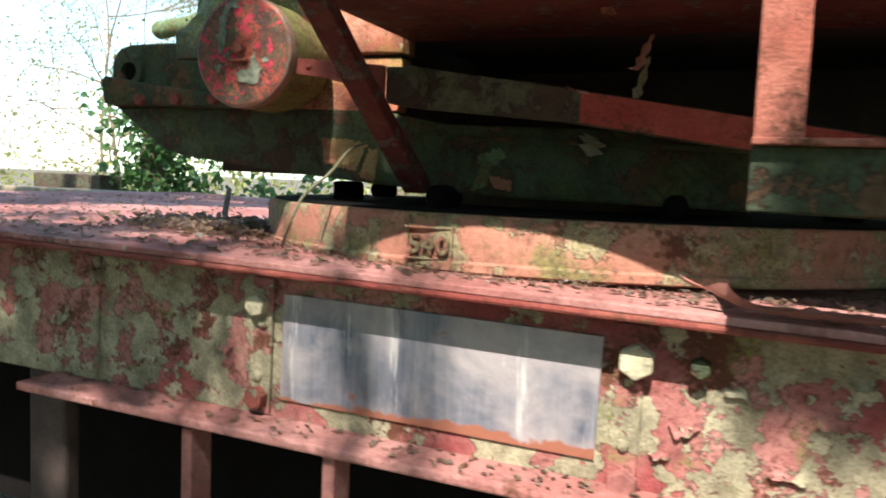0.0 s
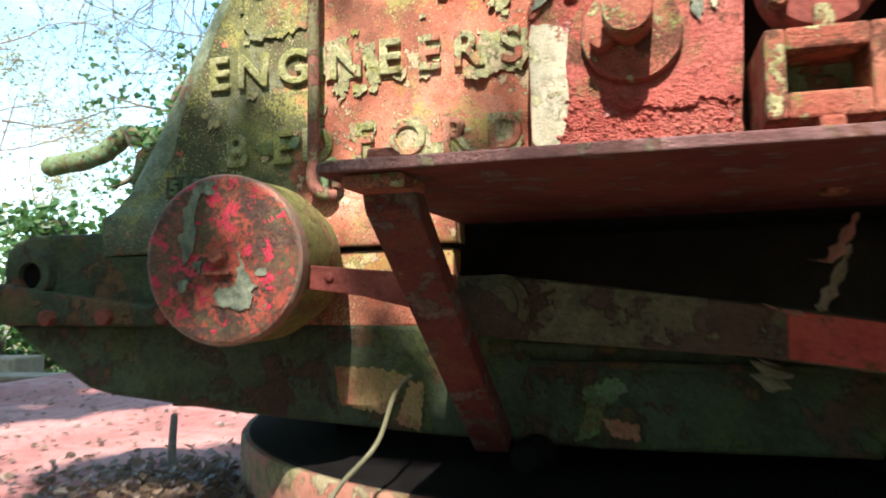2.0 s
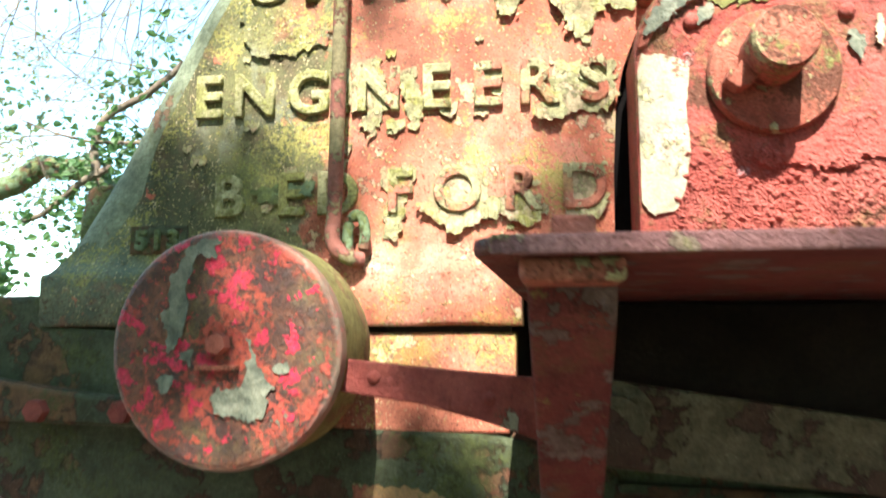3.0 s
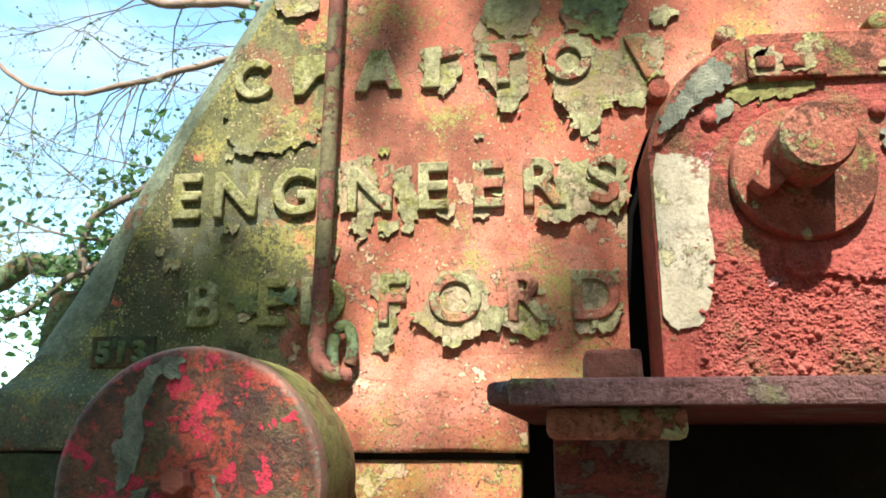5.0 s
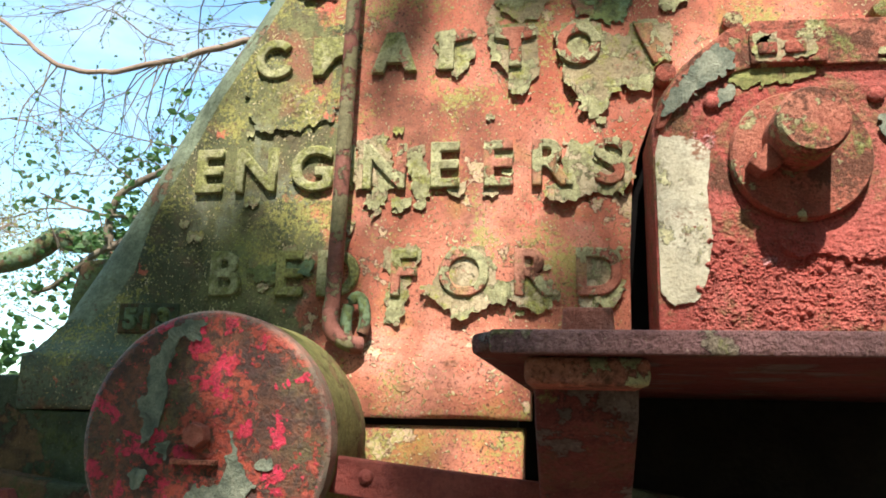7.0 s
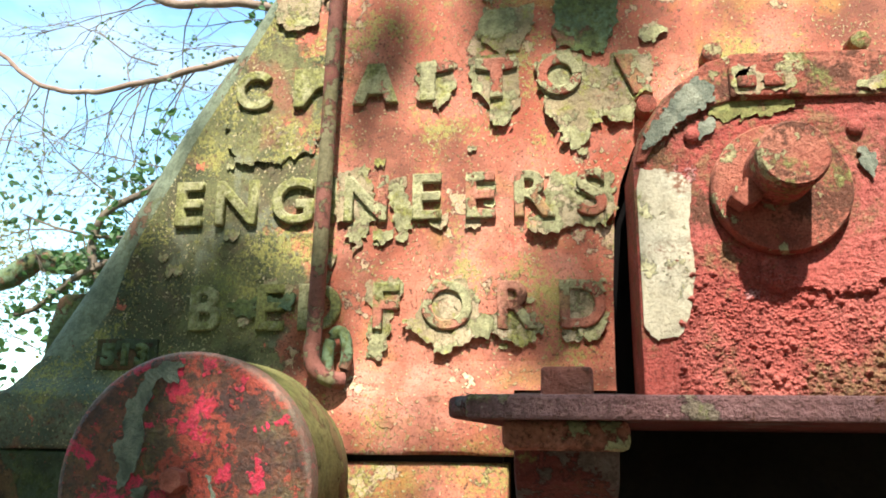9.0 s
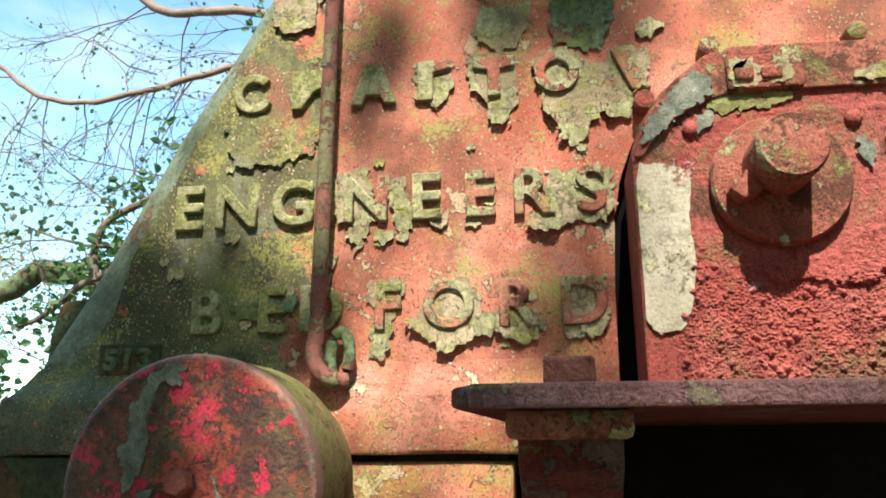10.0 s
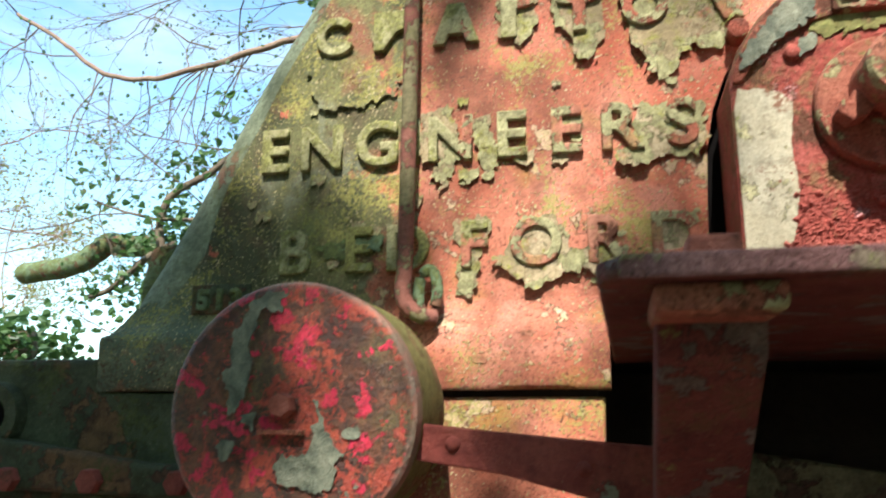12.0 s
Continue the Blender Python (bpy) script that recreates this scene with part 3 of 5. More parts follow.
for x, z, w, h in ((-1.62, 0.875, 0.10, 0.05), (-1.72, 0.93, 0.08, 0.05), (-1.33, 0.80, 0.07, 0.035), (-1.25, 0.83, 0.05, 0.03), (-1.10, 0.86, 0.05, 0.03), (-1.2, 0.94, 0.06, 0.03), (-0.22, 0.97, 0.03, 0.04),
                   (0.02, 0.93, 0.07, 0.03), (0.16, 0.90, 0.05, 0.03), (0.10, 0.80, 0.06, 0.03), (-0.08, 0.85, 0.05, 0.03), (0.2, 0.98, 0.05, 0.03), (-0.12, 0.79, 0.04, 0.02)):
    p = LEAN_M @ Vector((x, 1.457, z))
    flake(wagon, p.x, p.y, p.z, w, h, 0.02, rnd, WEB)

# ---- turntable ring ----
ring = thing("turntable_ring", (-0.5, 2.58, 1.06), "cast iron turntable ring with faded red and green paint", "crane ring")
b = lathe([(0.9, 0.0), (1.04, 0.0), (1.046, 0.004), (1.046, 0.02), (1.04, 0.026), (1.04, 0.116), (1.034, 0.124), (0.9, 0.124)], (-0.5, 2.58, 1.062), "z", 160)
part("rim", b, RING, ring, smooth=True)
# Dirt and the shade below the crane bed both go into this black
part("greasy_shaded_track", lathe([(0.902, 0.0), (1.022, 0.0), (1.018, 0.004), (0.906, 0.004)], (-0.5, 2.58, 1.187), "z", 120), SHADE_BLACK, ring, "greasy roller track, black with shade put into its colour")


def on_ring(x, z, out=0.0):
    dx = x + 0.5
    return Vector((x, 2.58 - math.sqrt((1.04 + out) ** 2 - dx * dx), z))


for x0, x1, z0, z1 in ((-0.70, -0.585, 1.152, 1.158), (-0.70, -0.585, 1.084, 1.089), (-0.70, -0.695, 1.084, 1.158), (-0.59, -0.585, 1.084, 1.158)):
    p = on_ring((x0 + x1) / 2, (z0 + z1) / 2)
    part("plate_border", box(x0, x1, p.y - 0.008, p.y + 0.006, z0, z1, 0.001), RING, ring)
for ch, x in (("5", -0.677), ("4", -0.643), ("0", -0.608)):
    p = on_ring(x, 1.1)
    letter(ch, ring, x, p.y - 0.003, 1.098, 0.056, RING, 0.008, name="numeral")
for i in range(9):
    a = 2 * math.pi * (i + 0.36) / 9
    c = Vector((-0.5, 2.58, 0)) + 0.80 * Vector((math.cos(a), math.sin(a), 0))
    ro = new("roller", None)
    ro.location = (c.x, c.y, 1.186)
    tagged(ro, "iron roller between ring and crane bed, blackened for shade", "roller", "turntable rollers")
    b = lathe([(0.024, -0.045), (0.028, -0.04), (0.03, 0.0), (0.028, 0.04), (0.024, 0.045)], (0, 0, 0), "x", 20)
    b.transform(Matrix.Translation((c.x, c.y, 1.217)) @ pose(0, 0, 0, 0, 0, math.degrees(a)))
    # Wheel colour holds the shade between ring and bed
    part("wheel", b, SHADE_BLACK, ro, smooth=True)

centre = alone("centre_casting", lathe([(0.5, 0.0), (0.5, 0.19), (0.46, 0.2)], (-0.5, 2.58, 1.066), "z", 48), DARK, "dark centre casting inside the turntable ring", "casting")

# ---- crane side frame ----
crane = thing("crane_frame", (-1.0, 2.4, 1.25), "cast iron crane side frame with peeling red and green paint", "crane")
FY = 1.83
# the face ends in an edge that is rolled back, and wider at its foot
face_edge = [(-1.505, 1.66), (-1.491, 1.677), (-1.444, 1.724), (-1.411, 1.772), (-1.399, 1.82), (-1.382, 1.87), (-1.33, 1.97), (-1.304, 2.026), (-1.241, 2.136), (-1.18, 2.249), (-1.03, 2.52)]
rear_edge = [(-1.553, 1.66), (-1.545, 1.677), (-1.522, 1.722), (-1.494, 1.767), (-1.467, 1.809), (-1.436, 1.864), (-1.371, 1.986), (-1.339, 2.044), (-1.268, 2.158), (-1.201, 2.275), (-1.06, 2.52)]
right_edge = [(-0.2, 2.52), (-0.2, 2.02), (-0.655, 2.02), (-0.681, 1.977), (-0.699, 1.93), (-0.709, 1.875), (-0.714, 1.784), (-0.715, 1.66)]
b = slab(face_edge + right_edge, FY, FY + 0.03, 0)
plate = part("side_plate", b, FACE, crane, "faded red cast plate, mossy green along its sloping edge")
b = bmesh.new()
inner, outer = (smooth_line([(x, 0, z) for x, z in e], 5) for e in (face_edge, rear_edge))
strip = []
for p, q in zip(inner, outer):
    turn = [(p.lerp(q, math.sin(k * math.pi / 14)), 0.04 * (1 - math.cos(k * math.pi / 14))) for k in range(8)] + [(q, 0.09)]
    strip.append([b.verts.new((w.x, FY + d, w.z)) for w, d in turn])
for p, q in zip(strip, strip[1:]):
    for k in range(len(p) - 1):
        b.faces.new((p[k], p[k + 1], q[k + 1], q[k]))
part("rolled_edge", b, ROLLED, crane, smooth=60)
part("back_web", slab([(-1.556, 1.64), (-1.552, 1.75), (-1.541, 1.796), (-1.530, 1.803), (-1.485, 1.805), (-1.44, 1.80), (-1.02, 2.52), (-0.9, 2.52), (-0.9, 1.64)], FY + 0.06, FY + 0.12, 0.01), MOSSY, crane)
b = bmesh.new()
ledge = [(0.05, 1.702), (0.0015, 1.702), (-0.001, 1.689), (-0.0045, 1.676), (-0.011, 1.664), (-0.019, 1.656), (-0.023, 1.650), (-0.0245, 1.643), (-0.023, 1.581), (-0.018, 1.575), (0.05, 1.575)]
lines = []
for i in range(41):
    x = -1.555 + 0.713 * i / 40
    lines.append([b.verts.new((x, FY + d + 0.0012 * noise.noise(Vector((x * 14, z * 20, 2))), (min(z, 1.653 + max(0.0, x + 1.553) * 1.1) if z > 1.65 else z) + 0.0015 * noise.noise(Vector((x * 11, d * 30, 7))))) for d, z in ledge])
for p, q in zip(lines, lines[1:]):
    for k in range(len(p)):
        b.faces.new((p[k], p[(k + 1) % len(p)], q[(k + 1) % len(p)], q[k]))
b.faces.new(lines[0])
b.faces.new(lines[-1])
part("foot_ledge", b, FACE, crane, smooth=50)
b = bmesh.new()
cove = [(d, z) for d, z in ledge[:6]] + [(0.03, 1.654)]
lines = [[b.verts.new((x, FY + d + 0.0012 * noise.noise(Vector((x * 14, z * 20, 2))), z)) for d, z in cove] for x in (-0.842, -0.80, -0.76, -0.716)]
for p, q in zip(lines, lines[1:]):
    for k in range(len(p)):
        b.faces.new((p[k], p[(k + 1) % len(p)], q[(k + 1) % len(p)], q[k]))
b.faces.new(lines[0])
b.faces.new(lines[-1])
part("foot_cove", b, FACE, crane, smooth=50)
part("foot_joint", box(-1.53, -0.86, FY + 0.01, FY + 0.05, 1.55, 1.59, 0), DARK, crane)
part("foot_plate", slab([(-1.545, 1.566), (-0.85, 1.566), (-0.852, 1.50), (-0.86, 1.43), (-1.54, 1.43)], FY - 0.008, FY + 0.05, 0.004), FACE, crane)
# bed casting with the lug for the jib
bed_top = [(-1.80, 1.545), (-1.795, 1.585), (-1.77, 1.612), (-1.73, 1.622), (-1.56, 1.622), (-1.55, 1.575), (-1.2, 1.57), (-1.2, 1.44), (-1.80, 1.44)]
part("jib_lug", slab(bed_top, FY - 0.015, FY + 0.10, 0.008), BED, crane, "dark mossy lug with a pin hole")
# Black disc painted as the shade inside the pin hole
part("pin_hole", lathe([(0.027, -0.0045), (0.027, 0.0)], (-1.718, FY - 0.016, 1.541), "y", 28), SHADE_BLACK, crane)
b = bmesh.new()
for i in range(36):
    a0, a1 = 2 * math.pi * i / 36, 2 * math.pi * (i + 1) / 36
    quad = []
    for a in (a0, a1):
        quad.append([b.verts.new((-1.718 + r * math.cos(a), FY + d, 1.541 + r * math.sin(a))) for r, d in ((0.027, -0.012), (0.027, -0.034), (0.046, -0.034), (0.05, -0.012))])
    for k in range(3):
        b.faces.new((quad[0][k], quad[1][k], quad[1][k + 1], quad[0][k + 1]))
bmesh.ops.remove_doubles(b, verts=b.verts[:], dist=0.0001)
part("pin_eye", b, BED, crane)
b = slab([(-1.815, 1.515), (-1.80, 1.528), (-1.70, 1.512), (-1.45, 1.478), (-1.24, 1.478), (-1.24, 1.43), (-1.80, 1.445)], FY - 0.045, FY + 0.06, 0.006)
part("lug_flange", b, BED, crane)
for x in (-1.66, -1.53, -1.40, -1.29):
    hex_bolt("bolt", crane, x, FY - 0.045, 1.456, 0.018, 0.016, RED, 20 * x)
bed = [(-1.79, 1.44), (-1.72, 1.39), (-1.60, 1.315), (-1.55, 1.303), (-1.28, 1.272), (-0.9, 1.24), (-0.6, 1.222), (0.7, 1.205), (0.7, 1.36), (-0.72, 1.40), (-0.9, 1.43), (-1.2, 1.44)]
part("bed_girder", slab(bed, FY - 0.01, FY + 0.12, 0.008), BED, crane, "dark green mossy girder with worn rusty patches")
part("bed_lip", slab([(-0.72, 1.372), (0.7, 1.335), (0.7, 1.322), (-0.72, 1.36)], FY - 0.03, FY + 0.01, 0.004), BED, crane)
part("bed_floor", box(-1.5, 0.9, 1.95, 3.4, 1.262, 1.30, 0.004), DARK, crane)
# Box added behind the plate to keep sun and sky out of it
part("dark_box_floor", box(-0.838, 0.87, FY - 0.022, 2.57, 1.628, 1.652, 0), DARK, crane)
# Black strip added as the shade in the gap beside the gear cover
part("gap_shade", box(-0.74, -0.63, FY + 0.034, FY + 0.05, 1.655, 2.03, 0), SHADE_BLACK, crane)
part("dark_box_front", box(-0.195, 0.85, FY, FY + 0.04, 1.97, 2.5, 0.004), RED, crane)
part("dark_box_back", box(-0.96, 0.89, 2.55, 2.6, 1.25, 2.6, 0), DARK, crane)
part("dark_box_end", box(0.85, 0.9, FY, 2.61, 1.25, 2.6, 0), DARK, crane)
part("dark_box_top", box(-1.03, 0.9, FY + 0.031, 2.6, 2.5, 2.53, 0.004), DARK, crane)
part("dark_box_side", box(-0.99, -0.95, FY + 0.04, 2.61, 1.25, 2.52, 0), DARK, crane)
# writing cast on the plate
for ch, x in zip("ENGINEERS", (-1.308, -1.235, -1.151, -1.097, -1.046, -0.962, -0.888, -0.818, -0.738)):
    letter(ch, plate, x, FY, 1.888, 0.089, LETTER)
for ch, x in zip("BEDFORD", (-1.272, -1.177, -1.107, -1.015, -0.931, -0.842, -0.755)):
    letter(ch, plate, x, FY, 1.738, 0.086, LETTER, deep=0.0055)


def raised(outline, x, z, name="raised_mark"):
    part(name, slab([(x + u, z + w) for u, w in outline], FY - 0.009, FY + 0.003, 0.002), LETTER, plate)


def arc_ring(x, z, r, w, a0, a1, n=18):
    pts = [(x + r * math.cos(radians(a0 + (a1 - a0) * i / n)), z + r * math.sin(radians(a0 + (a1 - a0) * i / n))) for i in range(n + 1)]
    inner = [(x + (r - w) * math.cos(radians(a0 + (a1 - a0) * i / n)), z + (r - w) * math.sin(radians(a0 + (a1 - a0) * i / n))) for i in range(n + 1)]
    part("raised_mark", slab(pts + inner[::-1], FY - 0.009, FY + 0.003, 0.002), LETTER, plate)


arc_ring(-1.218, 2.09, 0.031, 0.013, 40, 330)
raised([(-0.024, 0.06), (0.022, 0.06), (0.022, 0.03), (0.01, 0.026), (-0.008, 0.0), (-0.024, 0.0)], -1.136, 2.06)
raised([(-0.012, 0.062), (0.012, 0.062), (0.034, 0.0), (0.016, 0.0), (0.011, 0.014), (-0.011, 0.014), (-0.016, 0.0), (-0.034, 0.0)], -1.038, 2.06)
raised([(-0.022, 0.06), (0.026, 0.06), (0.026, 0.047), (0.0, 0.042), (0.0, 0.0), (-0.022, 0.0)], -0.951, 2.06)
raised([(-0.03, 0.06), (0.03, 0.06), (0.03, 0.045), (0.009, 0.04), (0.009, 0.0), (-0.009, 0.0), (-0.009, 0.04), (-0.03, 0.045)], -0.864, 2.06)
arc_ring(-0.776, 2.09, 0.031, 0.014, 0, 359)
raised([(-0.026, 0.06), (0.0, 0.06), (0.026, 0.0), (0.0, 0.0)], -0.676, 2.055)
b = box(-1.425, -1.335, FY - 0.006, FY + 0.004, 1.682, 1.725, 0.002)
num = part("casting_plate", b, BED, plate, "small dark casting number plate")
for ch, x in zip("513", (-1.405, -1.38, -1.355)):
    letter(ch, num, x, FY - 0.006, 1.69, 0.038, MOSSY, 0.004, name="numeral")
# loose paint round the letters: outline in x and z, how far the lower edge lifts in mm, paint
LOOSE = (
    (((-0.804, 2.124), (-0.782, 2.132), (-0.747, 2.123), (-0.733, 2.102), (-0.712, 2.100), (-0.700, 2.123), (-0.655, 2.119), (-0.647, 2.107), (-0.653, 2.064), (-0.673, 2.051), (-0.682, 2.013), (-0.703, 2.015), (-0.716, 2.023), (-0.738, 2.006), (-0.741, 1.984), (-0.753, 1.986), (-0.764, 1.977), (-0.777, 1.997), (-0.776, 2.012), (-0.797, 2.029), (-0.796, 2.064), (-0.808, 2.077)), 14, FLAKE),
    (((-0.904, 2.125), (-0.878, 2.129), (-0.834, 2.125), (-0.827, 2.110), (-0.833, 2.087), (-0.830, 2.047), (-0.843, 2.036), (-0.847, 2.013), (-0.871, 2.021), (-0.874, 2.050), (-0.897, 2.076)), 10, FLAKE),
    (((-0.977, 2.123), (-0.923, 2.120), (-0.919, 2.082), (-0.931, 2.063), (-0.944, 2.042), (-0.960, 2.057), (-0.979, 2.058)), 7, FLAKE),
    (((-0.880, 2.201), (-0.809, 2.202), (-0.810, 2.169), (-0.833, 2.131), (-0.863, 2.133), (-0.892, 2.160)), 3, FLAKE),
    (((-0.779, 2.216), (-0.696, 2.208), (-0.694, 2.171), (-0.711, 2.124), (-0.733, 2.116), (-0.764, 2.133), (-0.782, 2.134)), 3, MOSSY),
    (((-0.665, 2.152), (-0.649, 2.160), (-0.634, 2.149), (-0.647, 2.134), (-0.664, 2.134)), 6, FLAKE),
    (((-0.796, 1.949), (-0.709, 1.945), (-0.707, 1.889), (-0.720, 1.871), (-0.753, 1.876), (-0.780, 1.865), (-0.810, 1.859), (-0.828, 1.871), (-0.820, 1.883), (-0.794, 1.893), (-0.804, 1.918)), 16, FLAKE),
    (((-1.089, 1.957), (-1.048, 1.971), (-1.029, 1.896), (-1.057, 1.845), (-1.074, 1.865), (-1.062, 1.889), (-1.087, 1.890)), 9, FLAKE),
    (((-1.019, 1.945), (-0.995, 1.952), (-0.979, 1.890), (-0.988, 1.854), (-0.998, 1.854), (-1.006, 1.891)), 9, FLAKE),
    (((-1.044, 1.805), (-0.986, 1.803), (-0.997, 1.772), (-1.004, 1.761), (-1.008, 1.723), (-1.018, 1.694), (-1.034, 1.701), (-1.038, 1.731), (-1.031, 1.762), (-1.044, 1.777)), 8, FLAKE),
    (((-0.974, 1.760), (-0.951, 1.802), (-0.905, 1.804), (-0.883, 1.758), (-0.813, 1.756), (-0.812, 1.720), (-0.839, 1.713), (-0.861, 1.724), (-0.883, 1.728), (-0.906, 1.721), (-0.932, 1.700), (-0.950, 1.711), (-0.966, 1.730), (-0.989, 1.738)), 13, FLAKE),
    (((-0.782, 1.800), (-0.728, 1.799), (-0.722, 1.747), (-0.739, 1.715), (-0.759, 1.733), (-0.780, 1.748)), 11, FLAKE),
    (((-1.265, 2.059), (-1.195, 2.058), (-1.151, 2.038), (-1.121, 2.018), (-1.124, 1.993), (-1.174, 1.978), (-1.233, 1.977), (-1.247, 1.991)), 9, FACE),
    (((-1.237, 1.779), (-1.139, 1.784), (-1.142, 1.764), (-1.179, 1.765), (-1.190, 1.750), (-1.227, 1.755)), 9, MOSSY),
    (((-1.193, 2.248), (-1.126, 2.247), (-1.130, 2.189), (-1.176, 2.185), (-1.197, 2.206)), 8, FLAKE),
    (((-0.648, 2.162), (-0.626, 2.152), (-0.650, 2.128), (-0.666, 2.138)), 8, FLAKE),
)


def torn(parent, outline, lift, material, y, seed):
    """A sheet of loose paint with a fretted edge; its lower edge stands off the face."""
    cell = 0.0019
    def inside(x, z):
        n1, n2 = noise.noise(Vector((x * 110, z * 110, seed))), noise.noise(Vector((x * 110, z * 110, seed + 7)))
        x, z, odd = x + n1 * 0.007 + 0.004 * noise.noise(Vector((x * 290, z * 290, seed))), z + n2 * 0.007 + 0.004 * noise.noise(Vector((x * 290, z * 290, seed + 4))), False
        for (ax, az), (bx, bz) in zip(outline, outline[1:] + outline[:1]):
            if (az > z) != (bz > z) and x < ax + (z - az) / (bz - az) * (bx - ax):
                odd = not odd
        return odd
    xs, zs = [p[0] for p in outline], [p[1] for p in outline]
    nx, nz = int((max(xs) - min(xs) + 0.016) / cell), int((max(zs) - min(zs) + 0.016) / cell)
    x0, z0 = min(xs) - 0.008, min(zs) - 0.008
    b = bmesh.new()
    made = {}
    for i in range(nx):
        column = [j for j in range(nz) if inside(x0 + (i + 0.5) * cell, z0 + (j + 0.5) * cell)]
        for j in column:
            corners = []
            for u, w in ((i, j), (i + 1, j), (i + 1, j + 1), (i, j + 1)):
                if (u, w) not in made:
                    x, z = x0 + u * cell, z0 + w * cell
                    k = max(0.0, 1 - (w - column[0]) * cell / 0.032)
                    off = lift * 0.0008 * k * k * (0.6 + 0.8 * noise.noise(Vector((x * 60, z * 20, seed)))) + 0.0012 * noise.noise(Vector((x * 90, z * 90, seed)))
                    jig = noise.noise_vector(Vector((x * 400, z * 400, seed))) * cell * 0.7
                    made[(u, w)] = b.verts.new((x + jig.x, y - 0.0025 - max(0, off), z + jig.z))
                corners.append(made[(u, w)])
            b.faces.new(corners)
    for _ in range(2):
        moved = {}
        for v in b.verts:
            near = [e.other_vert(v).co for e in v.link_edges if e.is_boundary]
            if near:
                moved[v] = v.co * 0.4 + sum(near, Vector()) * (0.6 / len(near))
        for v, co in moved.items():
            v.co = co
    skirt(b, 0.0016)
    return part("paint_flake", b, material, parent)


for k, (outline, lift, mat) in enumerate(LOOSE):
    torn(plate, list(outline), lift, mat, FY, 3.0 * k + 0.37)
# worn places on the girder
WORN = ([(-1.078, 1.358), (-1.003, 1.358), (-0.940, 1.343), (-0.973, 1.273), (-1.069, 1.292)], [(-0.935, 1.333), (-0.907, 1.328), (-0.919, 1.245), (-0.962, 1.264)], [(-0.635, 1.321), (-0.579, 1.341), (-0.558, 1.321), (-0.599, 1.293), (-0.610, 1.247), (-0.648, 1.237), (-0.632, 1.283)], [(-0.605, 1.274), (-0.546, 1.266), (-0.543, 1.239), (-0.588, 1.243)])
for k, outline in enumerate(WORN):
    torn(crane, outline, 5, (LEDGE, LEDGE, MOSSY, LEDGE)[k], FY - 0.008, 70.0 + 3 * k)
rnd = random.Random(4)
for i in range(46):
    x, z = rnd.uniform(-1.36, -0.74), rnd.uniform(1.69, 2.3)
    if z < 2.06 + (x + 1.28) * 1.76 and not (x > -0.86 and z > 2.0):
        s = rnd.uniform(0.008, 0.022)
        flake(plate, x, FY, z, s * 1.3, s, s * 0.4, rnd, FLAKE)

for i in range(18):
    x, low = rnd.uniform(-1.5, -0.87), rnd.random() < 0.5
    s = rnd.uniform(0.008, 0.018)
    flake(crane, x, FY - (0.003 if low else 0.022), rnd.uniform(1.46, 1.56) if low else rnd.uniform(1.61, 1.655), s * 1.6, s * 0.8, s * 0.15, rnd, LEDGE)

# ---- control rod hooked into an eye ----
rod = thing("control_rod", (-1.09, 1.79, 1.66), "long brown iron rod hooked into an eye", "rod")
pts = smooth_line([(-1.091, 1.805, 2.6), (-1.094, 1.798, 2.2), (-1.100, 1.794, 1.76), (-1.102, 1.79, 1.71), (-1.096, 1.788, 1.682), (-1.076, 1.79, 1.668), (-1.062, 1.80, 1.666)], 6)
part("bar", tube(pts, 0.0105, 0.0115, 16), ROD, rod, smooth=True)
pts = [(-1.072 + 0.013 * math.cos(a), 1.806 + 0.012 * math.sin(a) * 0.4, 1.70 + 0.032 * math.sin(a)) for a in [2 * math.pi * i / 20 for i in range(20)]]
part("eye", tube(pts + [pts[0]], 0.008, 0.008, 10), MOSSY, rod, smooth=True)

# ---- drum with a painted end ----
drum = thing("brake_drum", (-1.164, 1.60, 1.41), "round drum with flaking red, brown and green paint", "drum")
part("end_disc", lathe([(0.0005, 0.0), (0.126, 0.0), (0.132, 0.003), (0.135, 0.008), (0.135, 0.03)], (-1.164, 1.58, 1.547), "y", 96), DRUM, drum, smooth=20)
part("barrel", lathe([(0.134, 0.03), (0.134, 0.13), (0.120, 0.20), (0.10, 0.25)], (-1.164, 1.58, 1.547), "y", 72), BARREL, drum, "smooth barrel green with moss", smooth=20)
hex_bolt("bolt", drum, -1.166, 1.58, 1.553, 0.0135, 0.016, STEP_RED, 10)
part("key", box(-1.192, -1.143, 1.570, 1.581, 1.524, 1.529, 0.001), BOSS, drum)
rnd = random.Random(9)
